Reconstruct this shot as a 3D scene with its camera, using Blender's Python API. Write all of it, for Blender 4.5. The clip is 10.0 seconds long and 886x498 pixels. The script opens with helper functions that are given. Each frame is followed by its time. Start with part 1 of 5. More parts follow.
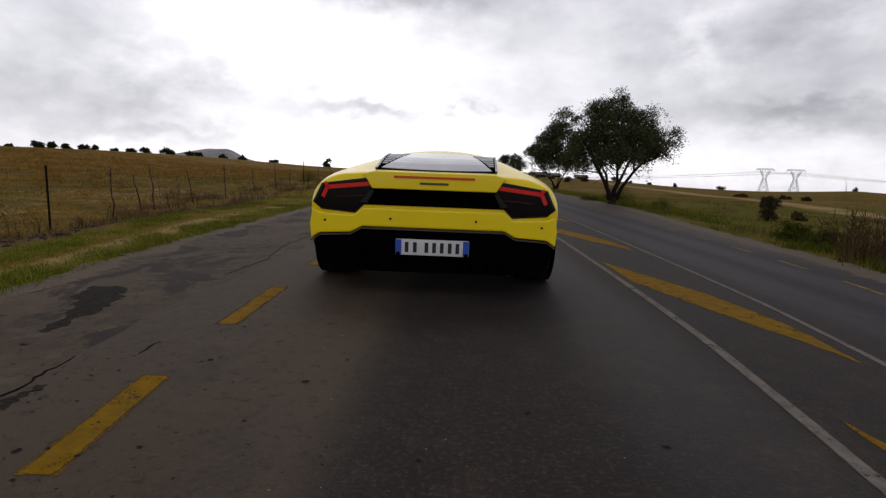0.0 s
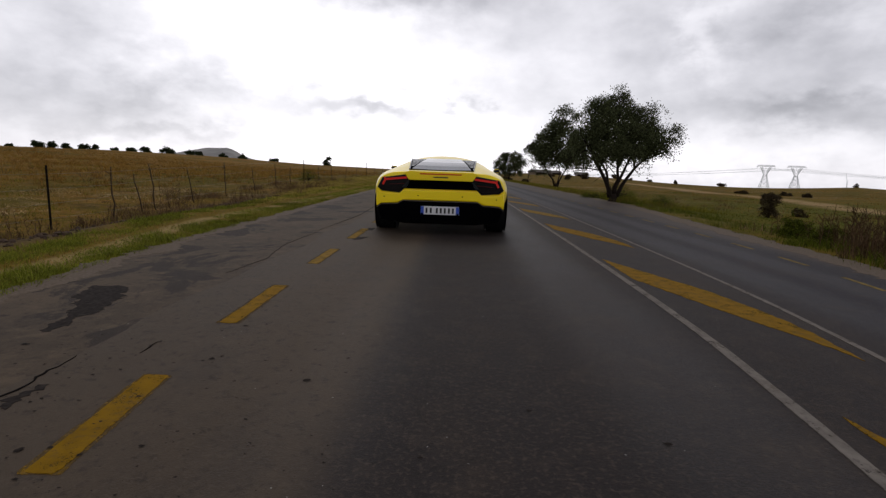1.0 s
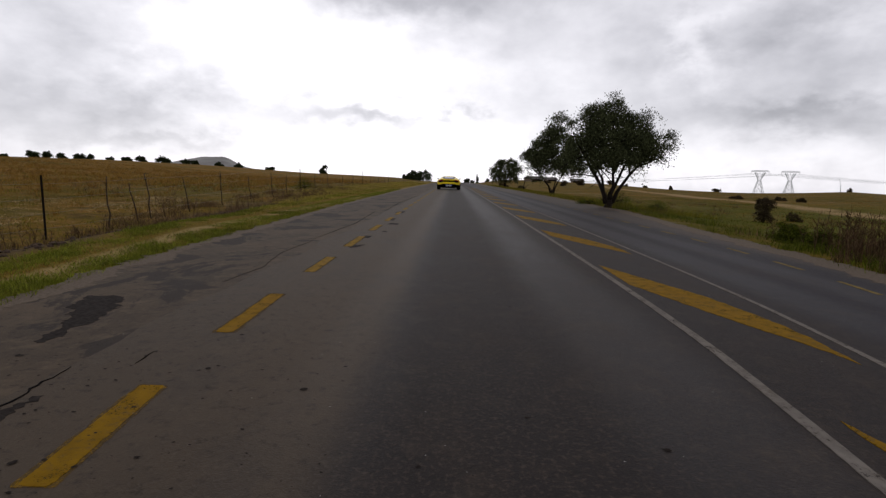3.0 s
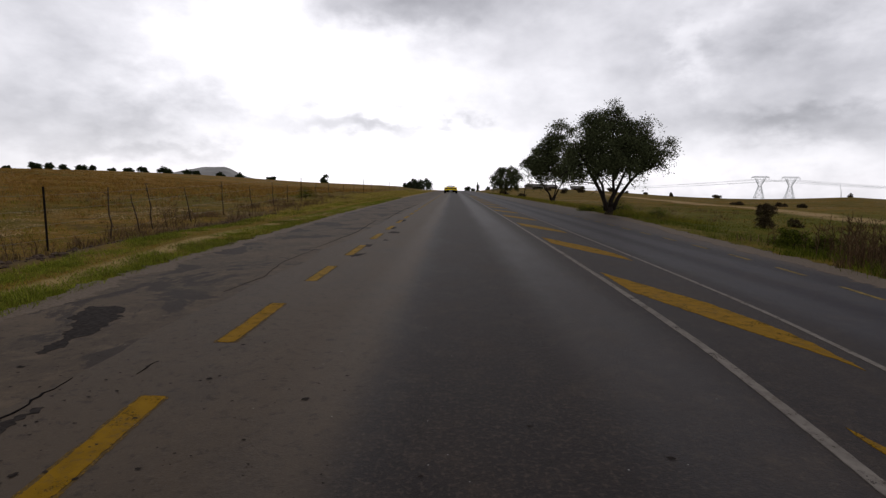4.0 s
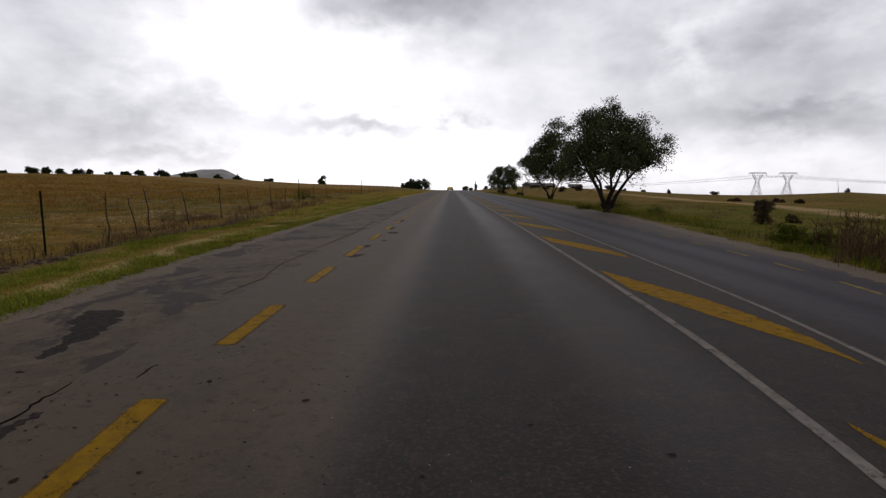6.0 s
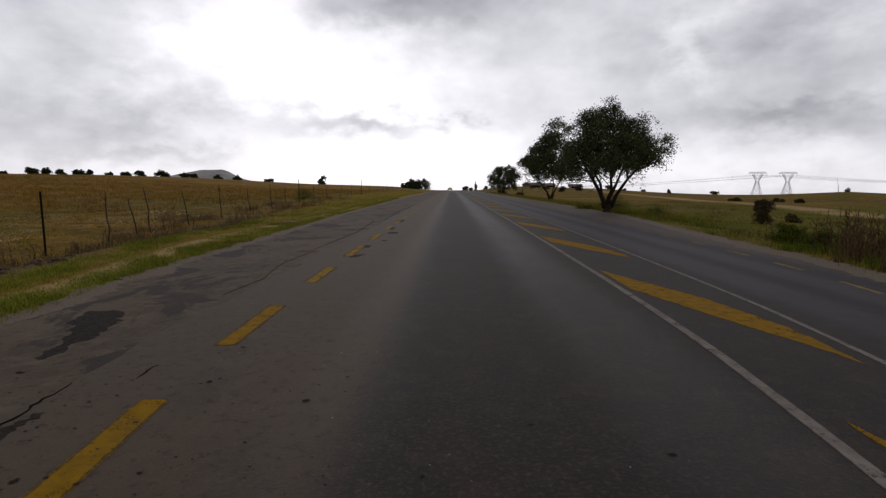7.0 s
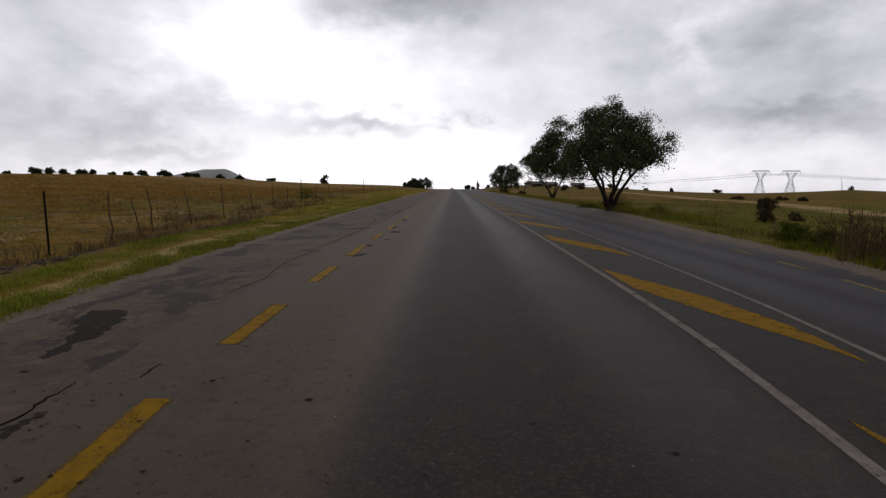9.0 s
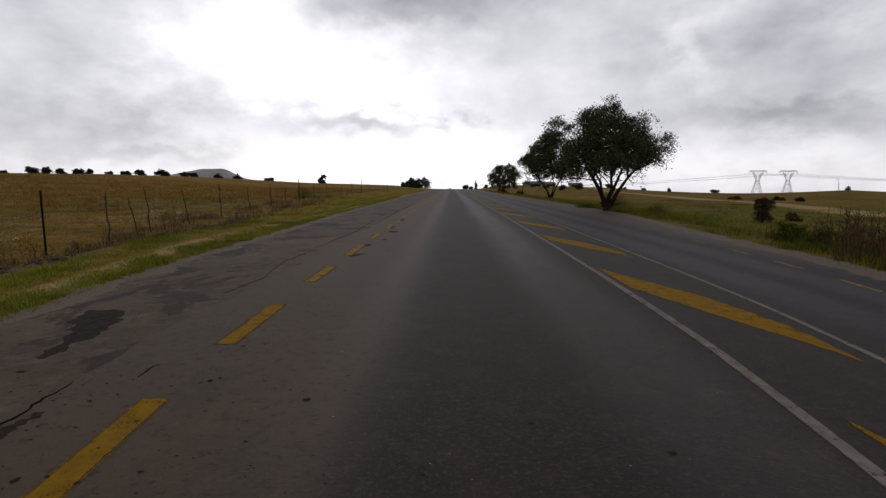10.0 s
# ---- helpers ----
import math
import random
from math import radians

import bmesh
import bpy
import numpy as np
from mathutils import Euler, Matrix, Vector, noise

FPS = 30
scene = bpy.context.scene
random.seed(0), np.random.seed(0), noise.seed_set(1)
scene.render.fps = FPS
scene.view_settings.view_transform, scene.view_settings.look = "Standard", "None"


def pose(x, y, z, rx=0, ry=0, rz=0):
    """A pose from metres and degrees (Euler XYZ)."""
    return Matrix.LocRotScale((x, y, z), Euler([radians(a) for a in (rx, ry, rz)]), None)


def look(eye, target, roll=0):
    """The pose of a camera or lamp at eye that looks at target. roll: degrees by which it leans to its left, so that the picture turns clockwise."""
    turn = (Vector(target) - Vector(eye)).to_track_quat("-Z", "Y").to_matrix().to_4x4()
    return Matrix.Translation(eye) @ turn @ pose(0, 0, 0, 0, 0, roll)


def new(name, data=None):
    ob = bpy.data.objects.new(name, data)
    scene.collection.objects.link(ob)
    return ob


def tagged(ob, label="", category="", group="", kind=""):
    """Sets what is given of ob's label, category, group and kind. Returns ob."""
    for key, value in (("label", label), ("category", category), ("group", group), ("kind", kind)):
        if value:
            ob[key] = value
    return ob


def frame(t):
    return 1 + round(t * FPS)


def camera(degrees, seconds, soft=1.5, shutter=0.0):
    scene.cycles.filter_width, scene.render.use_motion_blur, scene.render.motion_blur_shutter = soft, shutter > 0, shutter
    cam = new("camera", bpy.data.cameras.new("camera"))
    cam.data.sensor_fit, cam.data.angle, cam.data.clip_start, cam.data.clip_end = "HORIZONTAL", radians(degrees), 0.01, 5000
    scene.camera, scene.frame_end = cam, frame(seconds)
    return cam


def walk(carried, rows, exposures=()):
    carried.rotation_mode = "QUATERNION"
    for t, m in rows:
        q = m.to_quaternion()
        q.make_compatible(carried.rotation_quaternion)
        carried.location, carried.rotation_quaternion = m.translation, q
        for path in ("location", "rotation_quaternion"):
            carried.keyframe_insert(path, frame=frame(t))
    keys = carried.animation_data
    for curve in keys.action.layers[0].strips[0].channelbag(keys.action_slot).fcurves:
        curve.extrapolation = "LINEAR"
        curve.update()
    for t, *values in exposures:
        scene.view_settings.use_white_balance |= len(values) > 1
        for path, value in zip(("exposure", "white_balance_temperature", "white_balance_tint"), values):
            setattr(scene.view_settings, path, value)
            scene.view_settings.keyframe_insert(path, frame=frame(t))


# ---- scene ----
cam = camera(82, 10.0, soft=1.32)
EYE = (0.0, 0.0, 0.87)
PATH = [
    (0.0, 81.549, -2.122, 1.494), (0.5, 81.478, -1.622, 1.449), (1.0, 81.331, -1.878, 1.519), (1.5, 81.744, -2.022, 1.414), (2.0, 81.632, -2.017, 1.228),
    (2.5, 81.748, -1.720, 1.066), (4.0, 83.070, -1.068, 1.161), (4.5, 83.171, -0.756, 1.003), (5.0, 83.078, -0.732, 0.993), (5.5, 83.042, -0.517, 0.978),
    (7.0, 83.052, -0.319, 0.927), (7.5, 82.957, -0.277, 1.107), (8.0, 82.954, -0.264, 1.081), (8.5, 82.866, -0.286, 1.072), (9.0, 82.937, -0.206, 1.163),
    (9.5, 82.952, -0.011, 1.031), (10.0, 82.922, -0.256, 0.941),
]
walk(cam, [(t, pose(*EYE, rx, ry, rz)) for t, rx, ry, rz in PATH],
     exposures=[(0.0, 0.0), (5.5, 0.0), (7.0, -0.14), (10.0, -0.14)])

# ---- light: an overcast sky with a pale sun behind the cloud ----
SUN_EL, SUN_AZ = 48.0, -8.0          # degrees; azimuth from the road's direction, to the right


def sky_world():
    w = bpy.data.worlds.new("overcast")
    scene.world = w
    w.use_nodes = True
    nt = w.node_tree
    nt.nodes.clear()
    N, L = nt.nodes.new, nt.links.new
    out = N("ShaderNodeOutputWorld")
    sky = N("ShaderNodeTexSky")
    sky.sky_type, sky.sun_disc = "NISHITA", False
    sky.sun_elevation, sky.sun_rotation = radians(SUN_EL), radians(SUN_AZ)
    bg_sky = N("ShaderNodeBackground")
    bg_sky.inputs["Strength"].default_value = 0.05
    L(sky.outputs[0], bg_sky.inputs["Color"])

    def m(op, a, b=None, c=None, clamp=False):
        n = N("ShaderNodeMath")
        n.operation, n.use_clamp = op, clamp
        for i, v in enumerate((a, b, c)):
            if v is None:
                continue
            if isinstance(v, (int, float)):
                n.inputs[i].default_value = v
            else:
                L(v, n.inputs[i])
        return n.outputs[0]

    tc = N("ShaderNodeTexCoord")
    nrm = N("ShaderNodeVectorMath")
    nrm.operation = "NORMALIZE"
    L(tc.outputs["Generated"], nrm.inputs[0])
    sep = N("ShaderNodeSeparateXYZ")
    L(nrm.outputs[0], sep.inputs[0])
    x, y, z = sep.outputs
    comb = N("ShaderNodeCombineXYZ")
    L(x, comb.inputs[0])
    L(y, comb.inputs[1])
    L(m("MULTIPLY", z, 1.7), comb.inputs[2])

    def cloud(scale, detail, rough, offset, distort=0.3):
        mp = N("ShaderNodeMapping")
        mp.inputs["Location"].default_value = offset
        L(comb.outputs[0], mp.inputs["Vector"])
        n = N("ShaderNodeTexNoise")
        n.inputs["Scale"].default_value, n.inputs["Detail"].default_value = scale, detail
        n.inputs["Roughness"].default_value, n.inputs["Distortion"].default_value = rough, distort
        L(mp.outputs[0], n.inputs["Vector"])
        return n.outputs["Fac"]

    big = cloud(2.6, 3.0, 0.5, (3.1, 1.7, 0.4), 0.0)
    mid = cloud(7.5, 5.0, 0.52, (0.4, 5.2, 0.0), 0.0)
    fine = cloud(21.0, 6.0, 0.55, (7.4, 2.2, 1.0), 0.0)
    # bearing and height in degrees, ruffled so that no cloud has a smooth outline
    ruffle = m("ADD", m("MULTIPLY", m("SUBTRACT", cloud(9.0, 5.0, 0.55, (1.0, 9.0, 3.0), 0.0), 0.5), 15.0), m("MULTIPLY", m("SUBTRACT", fine, 0.5), 5.0))
    lift = m("ADD", m("MULTIPLY", m("SUBTRACT", cloud(10.0, 5.0, 0.55, (5.0, 3.0, 8.0), 0.0), 0.5), 5.0), m("MULTIPLY", m("SUBTRACT", fine, 0.5), 4.0))
    bearing = m("ADD", m("MULTIPLY", m("ARCTAN2", x, y), 57.296), ruffle)
    height = m("ADD", m("MULTIPLY", m("ARCSINE", z), 57.296), lift)

    def lump(az, el, wide, tall):
        """A soft-edged stretch of cloud round one direction."""
        a = m("DIVIDE", m("SUBTRACT", bearing, az), wide)
        e = m("DIVIDE", m("SUBTRACT", height, el), tall)
        return m("EXPONENT", m("MULTIPLY", m("ADD", m("MULTIPLY", a, a), m("MULTIPLY", e, e)), -1.0))

    v = m("ADD", m("MULTIPLY", m("SUBTRACT", big, 0.5), 0.45), m("MULTIPLY", m("SUBTRACT", mid, 0.5), 0.58))
    v = m("ADD", v, m("MULTIPLY", m("SUBTRACT", fine, 0.5), 0.20))
    v = m("ADD", v, 0.765)
    # the thin bright cloud ahead, then the heavier grey masses
    for az, el, wide, tall, amount in ((-12, 11, 15, 6.0, 0.62), (-6, 2, 26, 3.6, 0.50), (-21, 17, 8, 6, 0.34), (24.5, 14, 2.2, 3.6, 0.24), (29, 3.0, 12, 2.0, 0.10),
                                       (-36, 13, 7, 3.5, 0.04), (-38, 3.5, 6, 2.5, -0.12), (-32, 5.4, 6, 2.4, -0.15), (-30, 3.0, 8, 1.0, -0.24), (-13.8, 6.4, 5.0, 1.6, -0.36), (-8.0, 6.5, 3.4, 1.0, -0.34),
                                       (-2.6, 6.6, 1.7, 0.8, -0.28), (2.4, 7.0, 1.8, 0.9, -0.25), (-3, 18.5, 11, 2.6, -0.26), (9, 9, 4, 3, -0.04), (33, 12, 6, 3.5, -0.17), (35, 6.4, 9, 1.8, -0.27)):
        v = m("ADD", v, m("MULTIPLY", lump(az, el, wide, tall), amount))
    # the heavy cloud overhead is duller than the sky towards the horizon
    v = m("MULTIPLY", v, m("SUBTRACT", 1.0, m("MULTIPLY", m("POWER", m("MAXIMUM", z, 0.0), 1.6), 0.45)))
    v = m("ADD", v, m("MULTIPLY", m("POWER", m("SUBTRACT", 1.0, m("ABSOLUTE", z)), 14.0), 0.09))
    v = m("MINIMUM", m("MAXIMUM", v, 0.25), 1.6)
    tint = N("ShaderNodeMix")
    tint.data_type = "RGBA"
    L(m("MULTIPLY", v, 0.9, clamp=True), tint.inputs["Factor"])
    tint.inputs["A"].default_value, tint.inputs["B"].default_value = (0.895, 0.895, 1.0, 1), (1.0, 0.98, 1.03, 1)
    bg = N("ShaderNodeBackground")
    L(tint.outputs["Result"], bg.inputs["Color"])
    L(m("MULTIPLY", v, 1.06), bg.inputs["Strength"])
    add = N("ShaderNodeMixShader")               # the cloud hides nearly all of the clear sky
    add.inputs[0].default_value = 0.1
    L(bg.outputs[0], add.inputs[1])
    L(bg_sky.outputs[0], add.inputs[2])
    L(add.outputs[0], out.inputs["Surface"])


sky_world()
sun = new("sun", bpy.data.lights.new("sun", "SUN"))
sun.data.energy, sun.data.angle, sun.data.color = 0.5, radians(25), (1.0, 0.96, 0.9)
a_, e_ = radians(SUN_AZ), radians(SUN_EL)
sun.matrix_world = look((math.sin(a_) * math.cos(e_) * 50, math.cos(a_) * math.cos(e_) * 50, math.sin(e_) * 50), (0, 0, 0))


# ---- materials ----
class Mat:
    """A node material with a Principled shader and short helpers."""

    def __init__(self, name, rough=0.8, metal=0.0, spec=0.5):
        self.m = bpy.data.materials.new(name)
        self.m.use_nodes = True
        self.t = self.m.node_tree
        self.b = self.t.nodes["Principled BSDF"]
        self.b.inputs["Roughness"].default_value = rough
        self.b.inputs["Metallic"].default_value = metal
        self.b.inputs["Specular IOR Level"].default_value = spec
        self.tc = self.n("ShaderNodeTexCoord")

    def n(self, kind):
        return self.t.nodes.new(kind)

    def link(self, a, b):
        self.t.links.new(a, b)

    def noise(self, scale, detail=4.0, rough=0.55, stretch=(1, 1, 1), coord="Object", distort=0.0):
        mp = self.n("ShaderNodeMapping")
        mp.inputs["Scale"].default_value = stretch
        self.link(self.tc.outputs[coord], mp.inputs["Vector"])
        t = self.n("ShaderNodeTexNoise")
        t.inputs["Scale"].default_value, t.inputs["Detail"].default_value = scale, detail
        t.inputs["Roughness"].default_value, t.inputs["Distortion"].default_value = rough, distort
        self.link(mp.outputs[0], t.inputs["Vector"])
        return t.outputs["Fac"]

    def ramp(self, fac, *stops):
        r = self.n("ShaderNodeValToRGB")
        while len(r.color_ramp.elements) < len(stops):
            r.color_ramp.elements.new(0.5)
        for el, (p, c) in zip(r.color_ramp.elements, stops):
            el.position = p
            el.color = (*c, 1) if not isinstance(c, (int, float)) else (c, c, c, 1)
        self.link(fac, r.inputs[0])
        return r.outputs[0]

    def mix(self, fac, a, b):
        x = self.n("ShaderNodeMix")
        x.data_type = "RGBA"
        for key, v in (("Factor", fac), ("A", a), ("B", b)):
            if isinstance(v, (int, float)):
                x.inputs[key].default_value = v
            elif isinstance(v, tuple):
                x.inputs[key].default_value = (*v, 1)
            else:
                self.link(v, x.inputs[key])
        return x.outputs["Result"]

    def math(self, op, a, b=0.0, clamp=False):
        x = self.n("ShaderNodeMath")
        x.operation, x.use_clamp = op, clamp
        for i, v in enumerate((a, b)):
            if isinstance(v, (int, float)):
                x.inputs[i].default_value = v
            else:
                self.link(v, x.inputs[i])
        return x.outputs[0]

    def color(self, c):
        if isinstance(c, tuple):
            self.b.inputs["Base Color"].default_value = (*c, 1)
        else:
            self.link(c, self.b.inputs["Base Color"])
        return self

    def rough(self, r):
        self.link(r, self.b.inputs["Roughness"])
        return self

    def bump(self, h, strength=0.3, distance=0.01):
        x = self.n("ShaderNodeBump")
        x.inputs["Strength"].default_value, x.inputs["Distance"].default_value = strength, distance
        self.link(h, x.inputs["Height"])
        self.link(x.outputs[0], self.b.inputs["Normal"])
        return self

    def xyz(self):
        s = self.n("ShaderNodeSeparateXYZ")
        self.link(self.tc.outputs["Object"], s.inputs[0])
        return s.outputs

    def island(self):
        g = self.n("ShaderNodeNewGeometry")
        return g.outputs["Random Per Island"]


def plain(name, color, rough=0.5, metal=0.0, spec=0.5, grain=25.0, vary=0.12, bump=0.0):
    """One paint or stuff with slight mottling and uneven gloss."""
    k = Mat(name, rough, metal, spec)
    n = k.noise(grain, 5)
    lo = tuple(c * (1 - vary) for c in color)
    hi = tuple(min(1, c * (1 + vary)) for c in color)
    k.color(k.ramp(n, (0.3, lo), (0.7, hi)))
    k.rough(k.ramp(k.noise(grain * 0.37, 3), (0.3, max(0.02, rough * 0.85)), (0.7, min(1, rough * 1.15))))
    if bump:
        k.bump(n, bump, 0.004)
    return k.m


def asphalt(name, brown, blue, rough=0.7, lanes=True):
    """Worn asphalt: brownish and dusty at the side, darker and bluer in the driven lanes, polished in the wheel tracks,
    with some sheen put into the colour.
    """
    k = Mat(name, rough, spec=0.10)
    x, y, z = k.xyz()
    grain = k.noise(150, 3, 0.7)
    stone = k.noise(48, 4, 0.7)
    blot = k.noise(1.3, 7, 0.66, (1.3, 0.8, 1))
    wide = k.noise(0.35, 4, 0.6, (1.5, 0.5, 1))
    drift = k.math("ADD", x, k.math("MULTIPLY", k.math("SUBTRACT", wide, 0.5), 0.22))

    def band(lo, hi, value=None):
        r = k.n("ShaderNodeMapRange")
        r.interpolation_type = "SMOOTHSTEP"
        r.inputs["From Min"].default_value, r.inputs["From Max"].default_value = lo, hi
        k.link(drift if value is None else value, r.inputs["Value"])
        return r.outputs[0]

    def track(at, w):
        return band(w, w * 0.25, k.math("ABSOLUTE", k.math("SUBTRACT", drift, at)))
    base = k.mix(k.math("MULTIPLY", band(-0.50, -0.26), 0.9), brown, k.mix(band(0.1, 1.6), blue, tuple(c * 1.12 for c in blue))) if lanes else k.mix(wide, brown, blue)
    if lanes:                                     # the far lane's blue-grey has sky reflection painted in, its dusty edge is paler
        base = k.mix(band(2.2, 2.8), base, (0.0170, 0.0152, 0.0200))
        base = k.mix(k.math("MULTIPLY", band(3.9, 4.35), 0.8), base, (0.064, 0.049, 0.038))
    base = k.mix(k.ramp(blot, (0.32, 0.35 if lanes else 0.8), (0.50, 0.0)), base, tuple(c * 0.62 for c in blue))
    base = k.mix(k.ramp(blot, (0.50, 0.0), (0.72, 0.2 if lanes else 0.6)), base, tuple(c * 1.45 for c in brown))
    base = k.mix(k.ramp(stone, (0.50, 0.0), (0.72, 0.55)), base, (0.085, 0.066, 0.052))
    base = k.mix(k.ramp(k.noise(17, 6, 0.75), (0.34, 0.6), (0.46, 0.0)), base, (0.010, 0.008, 0.007))
    base = k.mix(k.ramp(k.noise(6, 5, 0.7), (0.5, 0.0), (0.68, 0.16 if lanes else 0.5)), base, tuple(c * 1.6 for c in brown))
    if not lanes:
        base = k.mix(k.ramp(k.noise(0.9, 6, 0.7, (1.4, 0.9, 1), distort=0.6), (0.435, 0.75), (0.465, 0.0)), base, (0.019, 0.0150, 0.0135))
    base = k.mix(k.ramp(grain, (0.66, 0.0), (0.80, 0.35)), base, (0.13, 0.125, 0.12))
    base = k.mix(k.ramp(grain, (0.25, 0.55), (0.42, 0.0)), base, (0.008, 0.008, 0.008))
    polish_sheen = 0.0
    if lanes:
        polish_sheen = k.math("ADD", k.math("ADD", track(0.95, 0.5), k.math("MULTIPLY", track(-0.45, 0.35), 0.45)), k.math("MULTIPLY", k.math("ADD", track(2.75, 0.35), track(3.45, 0.3)), 0.6), clamp=True)
        # a faint paler tint paints part of the tracks' shine into the colour
        base = k.mix(k.math("MULTIPLY", polish_sheen, 0.07), base, (0.050, 0.046, 0.049))
    k.color(base)
    rr = k.ramp(k.math("ADD", k.math("MULTIPLY", stone, 0.6), k.math("MULTIPLY", blot, 0.4)), (0.3, rough - 0.08), (0.75, rough + 0.15))
    k.rough(k.math("SUBTRACT", rr, k.math("MULTIPLY", polish_sheen, 0.14)) if lanes else rr)
    k.bump(k.math("ADD", grain, k.math("MULTIPLY", stone, 0.8)), 0.45, 0.006)
    return k.m


def marking(name, color, worn):
    """Road paint, rubbed thin so that the asphalt shows in it."""
    k = Mat(name, 0.85, spec=0.06)
    wear = k.math("ADD", k.math("MULTIPLY", k.noise(45, 5, 0.7), 0.6), k.math("MULTIPLY", k.noise(5, 4, 0.6), 0.4))
    dirt = k.ramp(k.noise(14, 4), (0.3, tuple(c * 0.62 for c in color)), (0.75, color))
    k.color(k.mix(k.ramp(wear, (worn - 0.09, 0.6), (worn + 0.05, 0.0)), dirt, (0.066, 0.048, 0.032)))
    k.bump(k.noise(120, 3, 0.7), 0.4, 0.004)
    tr = k.n("ShaderNodeBsdfTransparent")
    mx = k.n("ShaderNodeMixShader")
    k.link(k.ramp(k.math("ADD", k.math("MULTIPLY", k.noise(70, 5, 0.75), 0.6), k.math("MULTIPLY", k.noise(7, 5, 0.65), 0.4)), (worn - 0.10, 0.75), (worn + 0.02, 0.10)), mx.inputs[0])
    k.link(k.b.outputs[0], mx.inputs[1])
    k.link(tr.outputs[0], mx.inputs[2])
    k.link(mx.outputs[0], k.t.nodes["Material Output"].inputs["Surface"])
    return k.m


def ground_material():
    k = Mat("earth_and_grass", 0.95, spec=0.03)
    x, y, z = k.xyz()
    fine = k.noise(7, 6, 0.7)
    clump = k.noise(0.9, 5, 0.65)
    broad = k.noise(0.055, 5, 0.6, (1.0, 1.0, 1))
    strip = k.noise(0.16, 5, 0.65, (0.5, 1.4, 1), distort=0.4)
    dry = k.ramp(fine, (0.25, (0.100, 0.052, 0.010)), (0.55, (0.190, 0.100, 0.018)), (0.85, (0.27, 0.155, 0.038)))
    green = k.ramp(fine, (0.2, (0.024, 0.028, 0.002)), (0.55, (0.070, 0.076, 0.005)), (0.9, (0.13, 0.13, 0.014)))
    soil = k.ramp(fine, (0.25, (0.060, 0.036, 0.018)), (0.8, (0.42, 0.30, 0.17)))
    # the veld: dry grass, darker green hollows, weeds and bare pale soil
    n1 = k.math("ADD", k.math("MULTIPLY", k.noise(0.10, 5, 0.65), 0.5), k.math("MULTIPLY", k.noise(0.45, 5, 0.7), 0.5))
    veld = k.mix(k.ramp(n1, (0.46, 0.0), (0.58, 0.7)), dry, k.mix(0.45, green, (0.030, 0.028, 0.006)))
    nf = k.n("ShaderNodeMapRange")
    nf.inputs["From Min"].default_value, nf.inputs["From Max"].default_value = -30.0, -14.0
    k.link(x, nf.inputs["Value"])
    veld = k.mix(k.math("MULTIPLY", nf.outputs[0], k.ramp(k.noise(0.5, 6, 0.75, (0.7, 1.2, 1), distort=0.5), (0.40, 0.15), (0.56, 0.8))), veld, k.mix(fine, (0.034, 0.029, 0.003), (0.108, 0.088, 0.010)))
    veld = k.mix(k.ramp(k.noise(0.8, 6, 0.7, (0.8, 1.2, 1)), (0.34, 0.6), (0.48, 0.0)), veld, (0.034, 0.022, 0.008))
    veld = k.mix(k.ramp(k.math("ADD", k.math("MULTIPLY", strip, 0.5), k.math("MULTIPLY", k.noise(1.7, 5, 0.7), 0.5)), (0.54, 0.0), (0.60, 0.6)), veld, k.mix(k.math("MULTIPLY", nf.outputs[0], 0.9), veld, soil))
    # greener pasture on the far side of the road
    g = k.n("ShaderNodeMapRange")
    g.inputs["From Min"].default_value, g.inputs["From Max"].default_value = 3.0, 8.0
    k.link(x, g.inputs["Value"])
    far = k.n("ShaderNodeMapRange")
    far.inputs["From Min"].default_value, far.inputs["From Max"].default_value = 52.0, 34.0
    k.link(k.math("ADD", y, k.math("MULTIPLY", broad, 30.0)), far.inputs["Value"])
    right = k.math("MULTIPLY", k.math("MULTIPLY", g.outputs[0], far.outputs[0]), 0.95)
    veld = k.mix(right, veld, k.mix(k.ramp(clump, (0.42, 0.0), (0.62, 0.6)), green, veld))
    # a pale worn track across the pasture
    wander = k.math("ADD", k.math("SUBTRACT", k.math("SUBTRACT", x, k.math("MULTIPLY", y, 0.17)), 14.4), k.math("MULTIPLY", k.math("SUBTRACT", k.noise(0.12, 4), 0.5), 3.0))
    tm = k.n("ShaderNodeMapRange")
    tm.inputs["From Min"].default_value, tm.inputs["From Max"].default_value = 1.5, 0.5
    k.link(k.math("ABSOLUTE", wander), tm.inputs["Value"])
    veld = k.mix(k.math("MULTIPLY", k.math("MULTIPLY", tm.outputs[0], g.outputs[0]), 0.85), veld, k.mix(fine, (0.20, 0.125, 0.055), (0.36, 0.25, 0.13)))
    along = k.n("ShaderNodeMapRange")             # the grass widens up to the fence further along
    along.inputs["From Min"].default_value, along.inputs["From Max"].default_value = 11.0, 26.0
    along.inputs["To Max"].default_value = 2.6
    k.link(y, along.inputs["Value"])
    # dark turned soil along the foot of the bank
    near = k.n("ShaderNodeMapRange")
    near.inputs["From Min"].default_value, near.inputs["From Max"].default_value = 8.0, 4.0
    near.inputs["To Min"].default_value, near.inputs["To Max"].default_value = 0.0, 0.60
    k.link(y, near.inputs["Value"])
    bank = k.n("ShaderNodeMapRange")
    bank.interpolation_type = "SMOOTHSTEP"
    bank.inputs["From Min"].default_value, bank.inputs["From Max"].default_value = 1.6, 0.7
